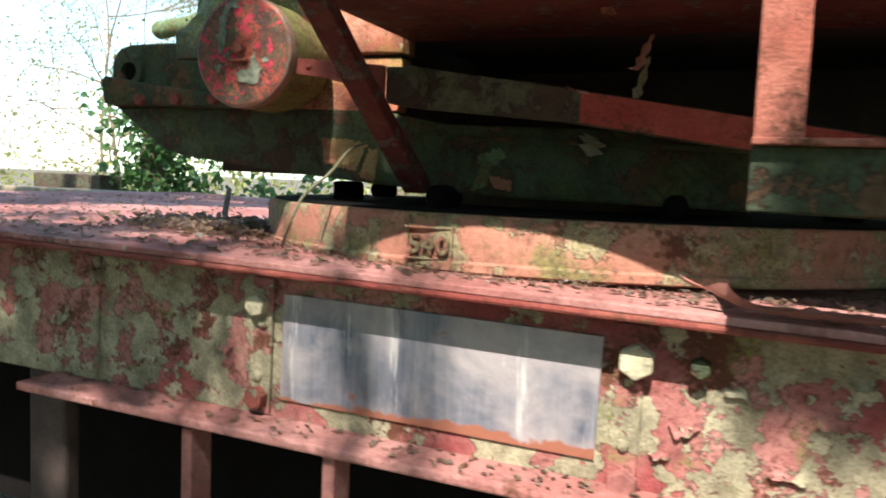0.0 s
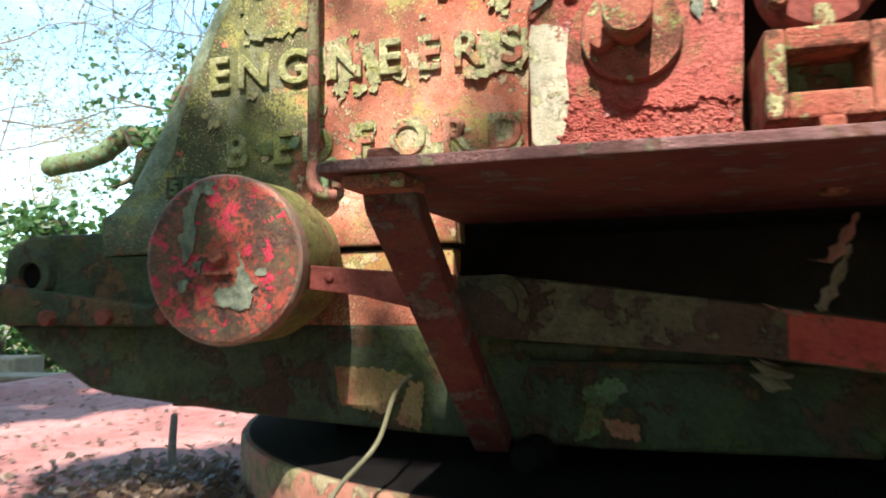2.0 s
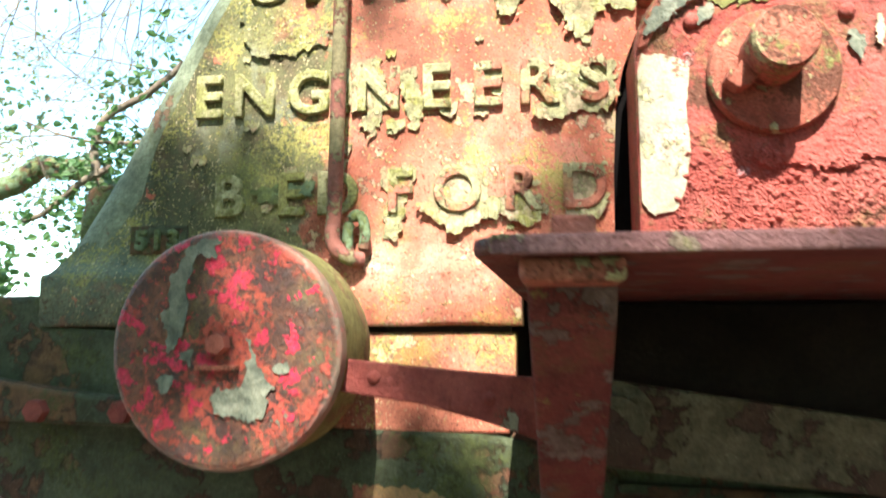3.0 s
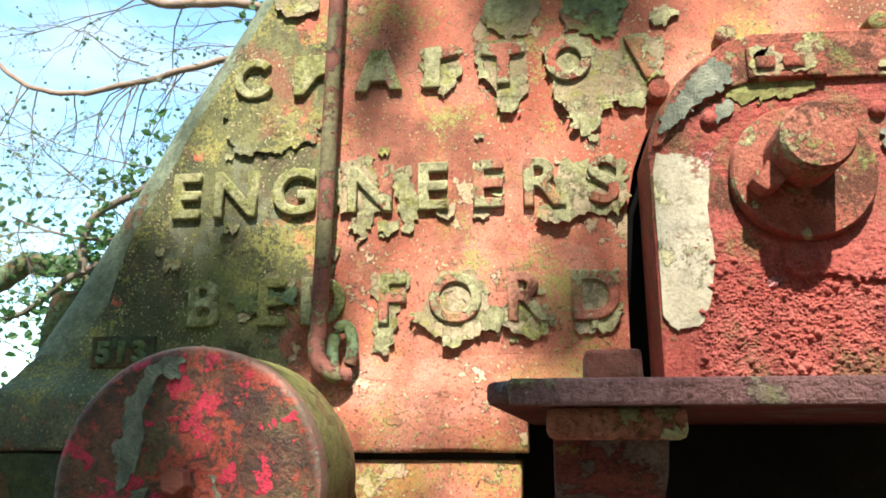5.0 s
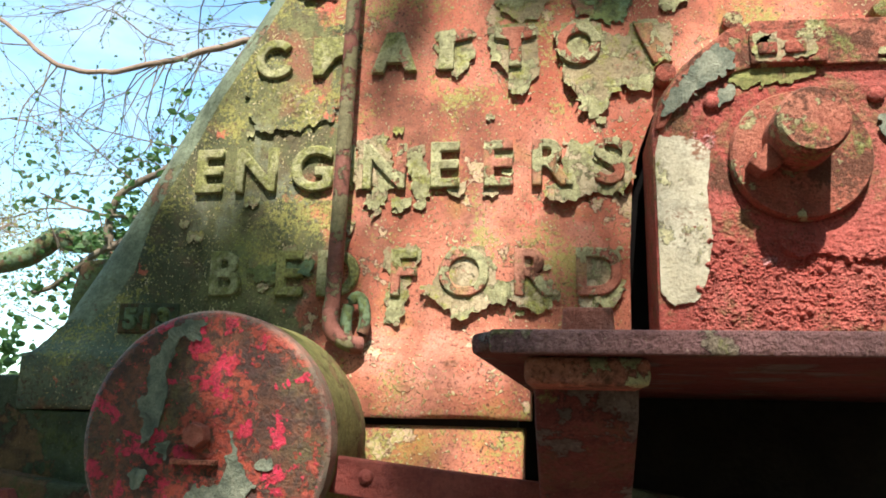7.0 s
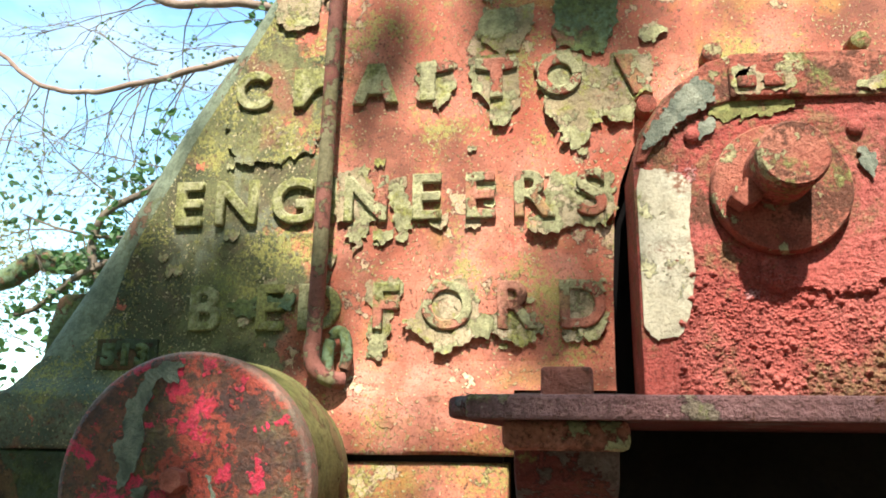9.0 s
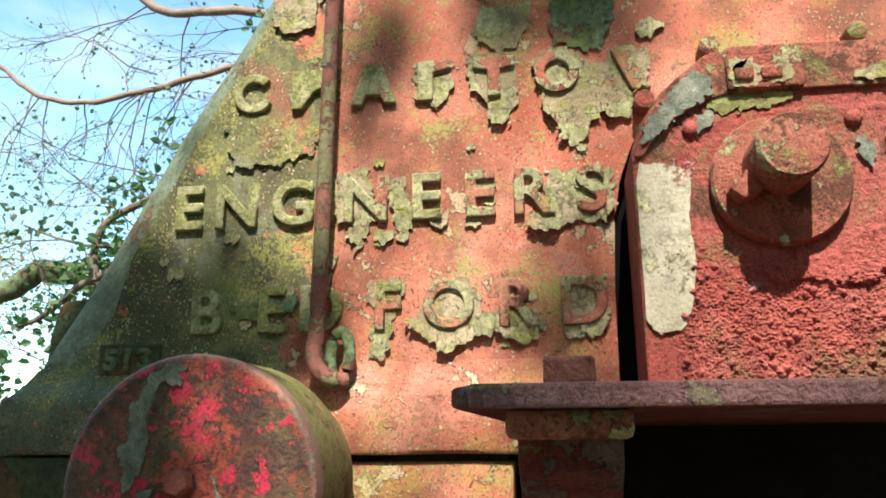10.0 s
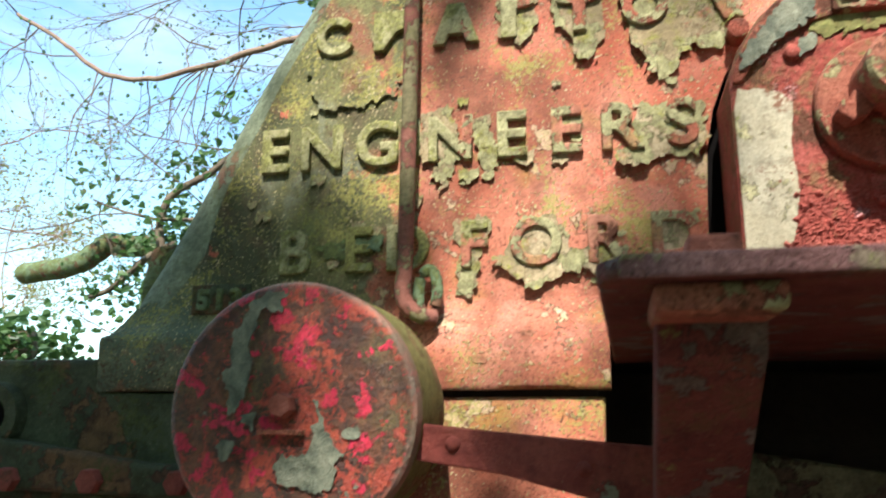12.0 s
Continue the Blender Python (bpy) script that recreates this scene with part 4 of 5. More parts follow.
for chip in ([(-1.168, 1.667), (-1.190, 1.670), (-1.211, 1.657), (-1.227, 1.627), (-1.230, 1.593), (-1.240, 1.584), (-1.229, 1.558), (-1.226, 1.543), (-1.214, 1.551), (-1.209, 1.568), (-1.206, 1.596), (-1.208, 1.622), (-1.199, 1.641), (-1.195, 1.655), (-1.172, 1.646), (-1.176, 1.660)],
             [(-1.133, 1.559), (-1.124, 1.533), (-1.107, 1.511), (-1.107, 1.488), (-1.119, 1.467), (-1.143, 1.472), (-1.167, 1.475), (-1.176, 1.496), (-1.159, 1.504), (-1.141, 1.503), (-1.134, 1.521)],
             [(-1.211, 1.547), (-1.199, 1.549), (-1.195, 1.538), (-1.202, 1.528), (-1.208, 1.533)],
             [(-1.240, 1.515), (-1.221, 1.521), (-1.216, 1.513), (-1.224, 1.502), (-1.235, 1.497)],
             [(-1.106, 1.524), (-1.090, 1.534), (-1.085, 1.521), (-1.099, 1.515)]):
    torn(drum, chip, 3, GREEN_CHIP, 1.581, 5.3 + chip[0][0] * 9)

# ---- brake strap and lever ----
strap = thing("brake_strap", (-0.95, 1.63, 1.46), "flat red iron strap running from the drum", "strap")
part("band", slab([(-1.05, 1.537), (-0.94, 1.526), (-0.80, 1.514), (-0.80, 1.442), (-0.87, 1.466), (-0.95, 1.486), (-1.05, 1.50)], 1.62, 1.632, 0.002), RED, strap)
for x, z in ((-1.0, 1.515), (-0.87, 1.492)):
    rivet(strap, x, 1.62, z, 0.008, RED)
lever = thing("brake_lever", (-0.4, 1.66, 1.33), "long dark iron lever bar sloping under the footplate", "lever")
part("bar", slab([(-0.80, 1.512), (-0.73, 1.512), (-0.38, 1.462), (0.5, 1.325), (0.5, 1.262), (-0.38, 1.390), (-0.73, 1.418), (-0.80, 1.43)], 1.63, 1.65, 0.003), LEVER, lever)
part("end_plate", slab([(-0.345, 1.4535), (0.5, 1.322), (0.5, 1.265), (-0.345, 1.388)], 1.622, 1.63, 0.002), SIDE_RED, lever, "bright red painted end")
part("pivot", lathe([(0.045, 0.0), (0.045, -0.02), (0.03, -0.022), (0.03, -0.04)], (-0.735, 1.64, 1.468), "y", 24), LEVER, lever, smooth=20)

# ---- gear cover with boss and broken stud ----
cover = thing("gear_cover", (-0.53, 1.78, 1.62), "scaly rusted red iron gear cover", "gear cover")
out = [(-0.692, 1.62), (-0.694, 1.925), (-0.684, 1.955), (-0.655, 1.998), (-0.605, 2.038), (-0.575, 2.047), (-0.38, 2.043), (-0.365, 2.03), (-0.375, 1.78), (-0.40, 1.62)]
b = slab(out, 1.712, FY, 0)
bmesh.ops.triangulate(b, faces=[f for f in b.faces if len(f.verts) > 4])
bevel(b, 0.006)
body = part("body", b, ROUGH_RED, cover)
# scabbed rust: a fine uneven skin over the lower face
b = bmesh.new()
nx, nz = 250, 330
gridv = []
for j in range(nz + 1):
    line = []
    for i in range(nx + 1):
        x, z = -0.66 + 0.282 * i / nx, 1.622 + 0.345 * j / nz
        p = Vector((x, 1.7, z))
        wild = noise.noise(p * 18)
        amp = max(0.12, min(1.0, (1.835 - z + 0.045 * wild) * 14))
        rim = min(1.0, min(i, nx - i, j, nz - j) / 6)
        q = p + noise.noise_vector(p * 90) * 0.002
        (d1, *_), (c1, *_) = noise.voronoi(q * 125)
        d2 = noise.voronoi(q * 290)[0][0]
        tall = max(0.0, 0.25 + 1.6 * noise.noise(c1 * 3.7 + Vector((0.3, 0.1, 0.7))))
        lump = max(0.0, 0.62 - d1) * 0.012 * tall + max(0.0, 0.6 - d2) * 0.0050 + noise.noise(p * 500) * 0.0014
        scab = 0.006 if x > -0.56 and 1.765 + 0.02 * noise.noise(p * 40) + 0.008 * noise.noise(p * 130) < z < 1.815 + 0.03 * noise.noise(p * 30) else 0.0
        line.append(b.verts.new((x, 1.7115 - rim * (0.001 + amp * (lump + scab) + 0.004 * max(0, wild)), z)))
    gridv.append(line)
for j in range(nz):
    for i in range(nx):
        b.faces.new((gridv[j][i], gridv[j][i + 1], gridv[j + 1][i + 1], gridv[j + 1][i]))
part("rust_scale", b, ROUGH_RED, cover, "blistered lumpy rust", smooth=True)
band = [(-0.691, 1.915), (-0.687, 1.938), (-0.672, 1.968), (-0.643, 2.006), (-0.603, 2.038), (-0.57, 2.047), (-0.365, 2.042), (-0.365, 1.986), (-0.504, 1.988), (-0.58, 1.987), (-0.61, 1.979), (-0.635, 1.966), (-0.667, 1.939), (-0.681, 1.915)]
part("top_band", slab(band, 1.705, 1.716, 0.002), BOSS, cover)
part("label_plate", box(-0.580, -0.494, 1.699, 1.706, 1.989, 2.032, 0.003), BOSS, cover)
torn(cover, [(-0.578, 2.028), (-0.55, 2.026), (-0.542, 2.012), (-0.53, 2.01), (-0.522, 2.022), (-0.508, 2.018), (-0.506, 2.0), (-0.53, 1.992), (-0.577, 1.992)], 2, FLAKE, 1.7015, 81.0)
torn(cover, [(-0.6865, 1.925), (-0.676, 1.953), (-0.650, 1.988), (-0.615, 2.022), (-0.598, 2.005), (-0.597, 1.985), (-0.622, 1.972), (-0.645, 1.955), (-0.662, 1.937), (-0.675, 1.935)], 3, GREEN_CHIP, 1.7055, 47.0)
torn(cover, [(-0.60, 1.986), (-0.55, 1.988), (-0.50, 1.986), (-0.52, 1.972), (-0.55, 1.968), (-0.585, 1.962), (-0.605, 1.97)], 1, BARREL, 1.711, 57.0)
torn(cover, [(-0.44, 2.0), (-0.41, 2.012), (-0.38, 2.02), (-0.37, 2.01), (-0.385, 1.995), (-0.42, 1.99)], 3, FLAKE, 1.7055, 59.0)
torn(cover, [(-0.447, 1.918), (-0.44, 1.925), (-0.43, 1.918), (-0.426, 1.905), (-0.432, 1.889), (-0.442, 1.895)], 5, GREEN_CHIP, 1.708, 63.0)
torn(cover, [(-0.414, 1.94), (-0.407, 1.942), (-0.404, 1.92), (-0.41, 1.9), (-0.415, 1.91)], 6, CREAM, 1.708, 66.0)
torn(cover, [(-0.607, 1.968), (-0.596, 1.965), (-0.603, 1.948), (-0.617, 1.938), (-0.62, 1.95)], 4, GREEN_CHIP, 1.708, 69.0)
for x, w in ((-0.561, 0.022), (-0.53, 0.024)):
    part("worn_mark", box(x - w / 2, x + w / 2, 1.694, 1.70, 1.999, 2.014, 0.004), BOSS, cover)
cream = [(-0.690, 1.722), (-0.691, 1.885), (-0.686, 1.908), (-0.676, 1.905), (-0.664, 1.907), (-0.652, 1.902), (-0.64, 1.899), (-0.629, 1.886), (-0.632, 1.86), (-0.635, 1.838), (-0.632, 1.81), (-0.631, 1.785), (-0.635, 1.755), (-0.64, 1.734),
         (-0.648, 1.716), (-0.654, 1.709), (-0.664, 1.709), (-0.675, 1.705), (-0.684, 1.712)]
fret = []
for (ax, az), (bx, bz) in zip(cream, cream[1:] + cream[:1]):
    for k in range(4):
        x, z = ax + (bx - ax) * k / 4, az + (bz - az) * k / 4
        w = 0.0022 if x > -0.686 else 0.0
        fret.append((x + w * noise.noise(Vector((x * 260, z * 260, 1))), z + w * noise.noise(Vector((x * 260, z * 260, 5)))))
part("cream_patch", slab(fret, 1.7075, 1.7135, 0), CREAM, cover, "remnant of cream paint with a torn edge")
BX, BZ = -0.533, 1.876
part("boss", lathe([(0.0765, 0.0), (0.0765, -0.013), (0.074, -0.018), (0.03, -0.018)], (BX, 1.712, BZ), "y", 56), BOSS, cover, smooth=20)
part("stud", lathe([(0.037, -0.0), (0.037, -0.072), (0.034, -0.077), (0.0005, -0.077)], (-0.538, 1.70, 1.890), "y", 40), BOSS, cover, smooth=20)
lug = [(-0.596, 1.858), (-0.590, 1.871), (-0.582, 1.868), (-0.578, 1.880), (-0.572, 1.876), (-0.566, 1.884), (-0.559, 1.874), (-0.553, 1.876), (-0.556, 1.862), (-0.568, 1.850), (-0.582, 1.846)]
part("broken_lug", slab(lug, 1.666, 1.70, 0.002), BOSS, cover)
for x, z in ((-0.625, 1.946), (-0.445, 1.948)):
    rivet(cover, x, 1.708, z, 0.010, ROUGH_RED)
for x, z in ((-0.663, 2.03), (-0.575, 2.10), (-0.389, 2.106)):
    nut = part("lug_nut", lathe([(0.013, 0.0), (0.013, -0.03), (0.008, -0.032)], (x, FY, z), "y", 16), BOSS, cover, smooth=20)

# ---- bearing clamp beside the cover ----
clamp = thing("bearing_clamp", (-0.29, 1.6, 1.62), "red cast iron bearing with a square mossy frame", "bearing")
for x0, x1, z0, z1 in ((-0.366, -0.34, 1.70, 1.82), (-0.24, -0.216, 1.70, 1.82), (-0.34, -0.24, 1.79, 1.82), (-0.34, -0.24, 1.70, 1.735)):
    part("frame_bar", box(x0, x1, 1.57, 1.75, z0, z1, 0.005), BOSS, clamp)
part("backing", box(-0.34, -0.24, 1.66, 1.74, 1.735, 1.79, 0), MOSSY, clamp)
part("cap", lathe([(0.076, 0.0), (0.076, -0.05), (0.07, -0.056), (0.0005, -0.056)], (-0.29, 1.64, 1.895), "y", 40), RED, clamp, smooth=20)
for x in (-0.345, -0.235):
    hex_bolt("bolt", clamp, x, 1.60, 1.862, 0.015, 0.04, BOSS)
part("tongue", box(-0.305, -0.275, 1.56, 1.60, 1.60, 1.70, 0.004), BOSS, clamp)
part("neck", box(-0.303, -0.278, 1.575, 1.6, 1.81, 1.85, 0.004), BOSS, clamp)

# ---- footplate on a bent bracket ----
foot = thing("footplate", (-0.2, 1.4, 1.6), "thick red iron footplate on a bent bracket", "footplate")
b = bmesh.new()
pl = [(-0.842, 1.215), (-0.832, 1.20), (0.75, 1.20), (0.75, FY + 0.02), (-0.838, FY + 0.02)]
f = b.faces.new([b.verts.new((x, y, 1.608)) for x, y in pl])
e = bmesh.ops.extrude_face_region(b, geom=[f])
bmesh.ops.translate(b, verts=[v for v in e["geom"] if isinstance(v, bmesh.types.BMVert)], vec=(0, 0, 0.011))
part("plate", bevel(b, 0.003), SHADED_RED, foot)
part("nosing", bevel(box(-0.831, 0.75, 1.197, 1.2025, 1.6075, 1.6195, 0), 0.002), WORN_LIT_EDGE, foot, "worn mauve-grey front edge, paler with sky light")
part("bracket_top", bevel(box(-0.815, -0.752, 1.215, 1.30, 1.593, 1.608, 0), 0.004), BOSS, foot)
b = bmesh.new()
leg = [(1.262, 1.598), (1.272, 1.575), (1.44, 1.458), (1.78, 1.222), (1.815, 1.24), (1.80, 1.262), (1.455, 1.485), (1.30, 1.596)]
f = b.faces.new([b.verts.new((-0.812, y, z)) for y, z in leg])
e = bmesh.ops.extrude_face_region(b, geom=[f])
bmesh.ops.translate(b, verts=[v for v in e["geom"] if isinstance(v, bmesh.types.BMVert)], vec=(0.058, 0, 0))
part("leg", bevel(b, 0.003), SHADED_RED, foot, "flat diagonal leg with chipped paint")
b = bmesh.new()
bmesh.ops.create_cone(b, segments=4, radius1=0.02, radius2=0.019, depth=0.018, cap_ends=True, matrix=pose(-0.782, 1.25, 1.627, 0, 0, 45))
part("bolt_head", bevel(b, 0.002), STEP_RED, foot)

# ---- hanging step ----
step = thing("hanging_step", (0.2, 1.35, 1.23), "red angle iron step hanging on flat straps", "step")
for x0, x1 in ((-0.004, 0.062), (0.50, 0.566)):
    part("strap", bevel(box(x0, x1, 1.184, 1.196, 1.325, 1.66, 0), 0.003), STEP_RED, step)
part("tread", bevel(box(-0.006, 0.60, 1.18, 1.25, 1.322, 1.333, 0), 0.003), STEP_RED, step)
part("apron", bevel(box(-0.006, 0.60, 1.20, 1.21, 1.228, 1.322, 0), 0.003), BED, step)

# ---- wire net behind the bearing ----
net = thing("wire_net", (-0.08, 1.62, 1.63), "rusty diamond wire netting beside the bearing", "wire netting")
b = bmesh.new()
for i in range(20):
    for sgn in (-1, 1):
        x = (-0.09 if sgn > 0 else 0.06) + 0.014 * i
        tube([(x + sgn * 0.15 * k / 6 + 0.004 * math.sin(9 * k + i), 1.62 + 0.01 * math.sin(k * 1.3 + i), 1.70 + 0.30 * k / 6) for k in range(7)], 0.0009, 0.0009, 4, b)
part("mesh", b, NET, net)

# ---- wire ----
wire = thing("wire", (-1.1, 1.55, 1.06), "thin yellow-green sheathed wire drooping to the deck", "wire")
pts = smooth_line([(-0.925, 1.790, 1.346), (-0.925, 1.700, 1.324), (-0.921, 1.600, 1.266), (-0.971, 1.560, 1.204), (-0.992, 1.540, 1.138), (-1.099, 1.665, 1.070), (-1.030, 1.492, 1.070)], 6)
part("strand", tube(pts, 0.0037, 0.0037, 8), WIRE, wire, smooth=True)

# ---- litter on the deck and flange ----
rnd = random.Random(21)
b = bmesh.new()
for i in range(2600):
    x = rnd.uniform(-3.0, 0.6)
    y = 1.40 + abs(rnd.gauss(0, 0.35)) if rnd.random() < 0.5 else rnd.uniform(1.4, 3.6)
    if (x + 0.5) ** 2 + (y - 2.58) ** 2 < 1.07 ** 2:
        continue
    p = LEAN_M @ Vector((x, y, DECK_Z + rnd.uniform(0.003, 0.008)))
    leaf_mesh(b, p, rnd.uniform(0.008, 0.028), rnd, 1.05)
for i in range(900):
    a = rnd.uniform(-2.6, -0.6)
    r = 1.05 + abs(rnd.gauss(0, 0.05))
    p = LEAN_M @ Vector((-0.5 + r * math.cos(a), 2.58 + r * math.sin(a), DECK_Z + rnd.uniform(0.002, 0.012)))
    if p.y > 1.375:
        leaf_mesh(b, p, rnd.uniform(0.004, 0.014), rnd, 0.8)
for i in range(1400):
    p = Vector((-1.47 + rnd.gauss(0, 0.16), 1.95 + rnd.gauss(0, 0.13), 0))
    if (p.x + 0.5) ** 2 + (p.y - 2.58) ** 2 > 1.05 ** 2:
        leaf_mesh(b, LEAN_M @ Vector((p.x, p.y, DECK_Z + rnd.uniform(0.003, 0.03))), rnd.uniform(0.010, 0.032), rnd, 0.7)
for i in range(260):
    p = LEAN_M @ Vector((rnd.uniform(-1.6, 0.5), rnd.uniform(1.36, 1.45), 0.708))
    leaf_mesh(b, p, rnd.uniform(0.005, 0.02), rnd, 1.0)
alone("leaf_litter", b, DRY, "dry brown leaves and bark crumbs on the deck", "leaf litter", kind="stuff")

# a long strip of paint peeled off the flange
b = bmesh.new()
rows_of = []
for i in range(90):
    x = -0.03 + 0.62 * i / 89
    w = 0.016 + 0.018 * min(1, i / 25) + 0.006 * noise.noise(Vector((x * 40, 0, 1)))
    mid = 1.395 + 0.012 * noise.noise(Vector((x * 9, 2, 0)))
    up = 0.035 * max(0.0, 1 - i / 9) ** 2
    rows_of.append([b.verts.new(LEAN_M @ Vector((x - up * 0.4 * k, mid + w * (k / 3 - 1), DECK_Z + 0.008 + up + 0.009 * max(0, noise.noise(Vector((x * 45, k * 0.9, 3)))) + 0.004 * abs(k - 3)))) for k in range(7)])
for p, q in zip(rows_of, rows_of[1:]):
    for k in range(6):
        b.faces.new((p[k], q[k], q[k + 1], p[k + 1]))
bmesh.ops.solidify(b, geom=b.faces[:], thickness=0.0015)
alone("peeled_strip", b, LIT_PINK, "long curled strip of pink peeled paint on the flange", "peeled paint", smooth=False)

# ---- dry leaves caught under the footplate ----
for pts, w, n, mat in (([(-0.221, 1.752, 1.590), (-0.238, 1.76, 1.555), (-0.256, 1.78, 1.522), (-0.285, 1.785, 1.524)], 0.008, "hanging_scrap", LIT_PINK),
                       ([(-0.229, 1.77, 1.545), (-0.245, 1.79, 1.495), (-0.262, 1.812, 1.455), (-0.268, 1.816, 1.440)], 0.008, "hanging_leaf", CREAM),
                       ([(-0.350, 1.776, 1.372), (-0.345, 1.776, 1.355), (-0.352, 1.776, 1.325)], 0.024, "caught_leaf", CREAM),
                       ([(-0.372, 1.615, 1.462), (-0.350, 1.610, 1.449), (-0.330, 1.612, 1.452)], 0.012, "caught_leaf", LIT_PINK)):
    b = bmesh.new()
    line = smooth_line(pts, 4)
    prev = None
    for i, p in enumerate(line):
        k = w * (0.35 + math.sin(math.pi * i / (len(line) - 1))) * (0.8 + 0.4 * math.sin(i * 2.3))
        pair = (b.verts.new(p + Vector((-k, 0, k * 0.4))), b.verts.new(p + Vector((0, -k * 0.5, 0))), b.verts.new(p + Vector((k, 0.0, -k * 0.3))))
        if prev:
            b.faces.new((prev[0], prev[1], pair[1], pair[0]))
            b.faces.new((prev[1], prev[2], pair[2], pair[1]))
        prev = pair
    bmesh.ops.solidify(b, geom=b.faces[:], thickness=0.0012)
    alone(n, b, mat, "pale curled dry leaf caught under the footplate" if mat is CREAM else "pink curled scrap of peeled paint under the footplate", "leaf" if mat is CREAM else "peeled paint")

# ---- far end of the wagon and timbers ----
for x0, x1, y0, y1, z0, z1, lab in ((-7.6, -5.2, 5.4, 5.75, 0.55, 1.06, "weathered timber baulk beyond the deck"), (-6.9, -6.0, 5.9, 6.2, 0.8, 1.2, "red-brown iron box beam beyond the deck")):
    alone("timber_baulk" if z1 < 1.1 else "iron_beam", bevel(box(x0, x1, y0, y1, z0, z1, 0), 0.015), BALLAST if z1 < 1.1 else LEVER, lab, "beam", smooth=False)
cr = thing("coupling_block", (-3.75, 3.9, 1.0), "pale rusted iron casting with two openings", "casting")
for x0, x1, z0, z1 in ((-4.05, -3.45, 1.0, 1.03), (-4.05, -3.45, 1.085, 1.11), (-4.05, -3.99, 1.03, 1.085), (-3.78, -3.72, 1.03, 1.085), (-3.51, -3.45, 1.03, 1.085)):
    part("bar", box(x0, x1, 3.8, 4.0, z0, z1, 0.006), BALLAST, cr)
alone("fallen_twig", tube(smooth_line([(-1.55, 2.05, 1.08), (-1.6, 2.1, 1.12), (-1.66, 2.2, 1.2)], 4), 0.012, 0.009, 8), BARK, "short broken twig standing in the leaf litter", "twig")


# ---- trees ----
def twigs(bm, start, way, length, r, rnd, depth, tips, droop=0.0):
    pts, p, d = [Vector(start)], Vector(start), Vector(way).normalized()
    n = 5
    for i in range(n):
        d = (d + Vector((rnd.uniform(-1, 1), rnd.uniform(-1, 1), rnd.uniform(-1, 1) - droop)) * 0.34).normalized()
        p = p + d * length / n
        pts.append(p.copy())
        if depth and i > 0:
            for _ in range(1 if rnd.random() < 0.75 else 2):
                s = (d + Vector((rnd.uniform(-1, 1), rnd.uniform(-0.6, 0.6), rnd.uniform(-1, 1))) * 0.9).normalized()
                twigs(bm, p, s, length * rnd.uniform(0.35, 0.6), r * 0.5, rnd, depth - 1, tips, droop)
    tips.append(pts[-1])
    tips.append(pts[3])
    tube(pts, r, r * 0.45, 5 if depth < 2 else 7, bm)


def leaves_at(bm, places, per, spread, size, rnd):
    for p in places:
        for _ in range(per):
            leaf_mesh(bm, Vector(p) + Vector((rnd.gauss(0, spread), rnd.gauss(0, spread), rnd.gauss(0, spread))), size * rnd.uniform(0.6, 1.3), rnd)


def limb(bm, pts, r0, r1):
    line = smooth_line(pts, 7)
    line = [q + noise.noise_vector(q * 5) * r0 * 0.5 + noise.noise_vector(q * 14) * r0 * 0.2 for q in line]
    tube(line, r0, r1, 10, bm)


# old tree behind the crane: its bare limbs cross the sky
rnd = random.Random(12)
tree = thing("bare_tree", (-3.2, 8.6, 0.0), "bare spring tree with budding twigs and cut limbs", "tree")
b = bmesh.new()
limb(b, [(-3.0, 8.6, -0.1), (-3.1, 8.5, 2.2), (-3.0, 8.2, 4.0), (-2.6, 8.3, 6.5)], 0.22, 0.1)
part("trunk", b, BARK, tree, smooth=True)
main = [(-3.205, 7.300, 5.257), (-3.665, 7.200, 5.064), (-4.227, 7.200, 4.959), (-4.682, 7.200, 4.856), (-5.176, 7.200, 4.796), (-5.760, 7.200, 4.891), (-6.247, 7.200, 5.264), (-6.891, 7.200, 5.697)]
top = [(-3.257, 7.400, 5.622), (-3.702, 7.200, 5.637), (-4.466, 7.200, 5.687), (-4.786, 7.200, 5.892), (-5.262, 7.200, 6.325)]
low = [(-4.046, 7.000, 3.989), (-4.348, 7.000, 3.737), (-4.762, 7.000, 3.517), (-4.872, 7.000, 3.286), (-4.836, 7.000, 2.976)]
cut = [(-4.752, 7.500, 2.751), (-5.185, 7.400, 3.068), (-5.576, 7.320, 3.145), (-5.990, 7.320, 2.968), (-6.552, 7.320, 2.910)]
low2 = [(-4.356, 7.000, 3.266), (-4.845, 7.000, 3.285), (-5.243, 7.000, 3.379), (-5.599, 7.000, 3.516)]
low3 = [(-4.712, 7.000, 3.074), (-5.116, 7.000, 2.832), (-5.363, 7.000, 2.636), (-5.576, 7.000, 2.591)]
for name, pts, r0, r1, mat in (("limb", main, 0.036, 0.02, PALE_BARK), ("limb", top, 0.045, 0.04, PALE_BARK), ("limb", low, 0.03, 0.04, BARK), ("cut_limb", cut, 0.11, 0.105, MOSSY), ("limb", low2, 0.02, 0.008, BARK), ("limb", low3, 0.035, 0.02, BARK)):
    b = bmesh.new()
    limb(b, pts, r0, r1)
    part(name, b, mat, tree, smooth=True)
b = bmesh.new()
tips = []
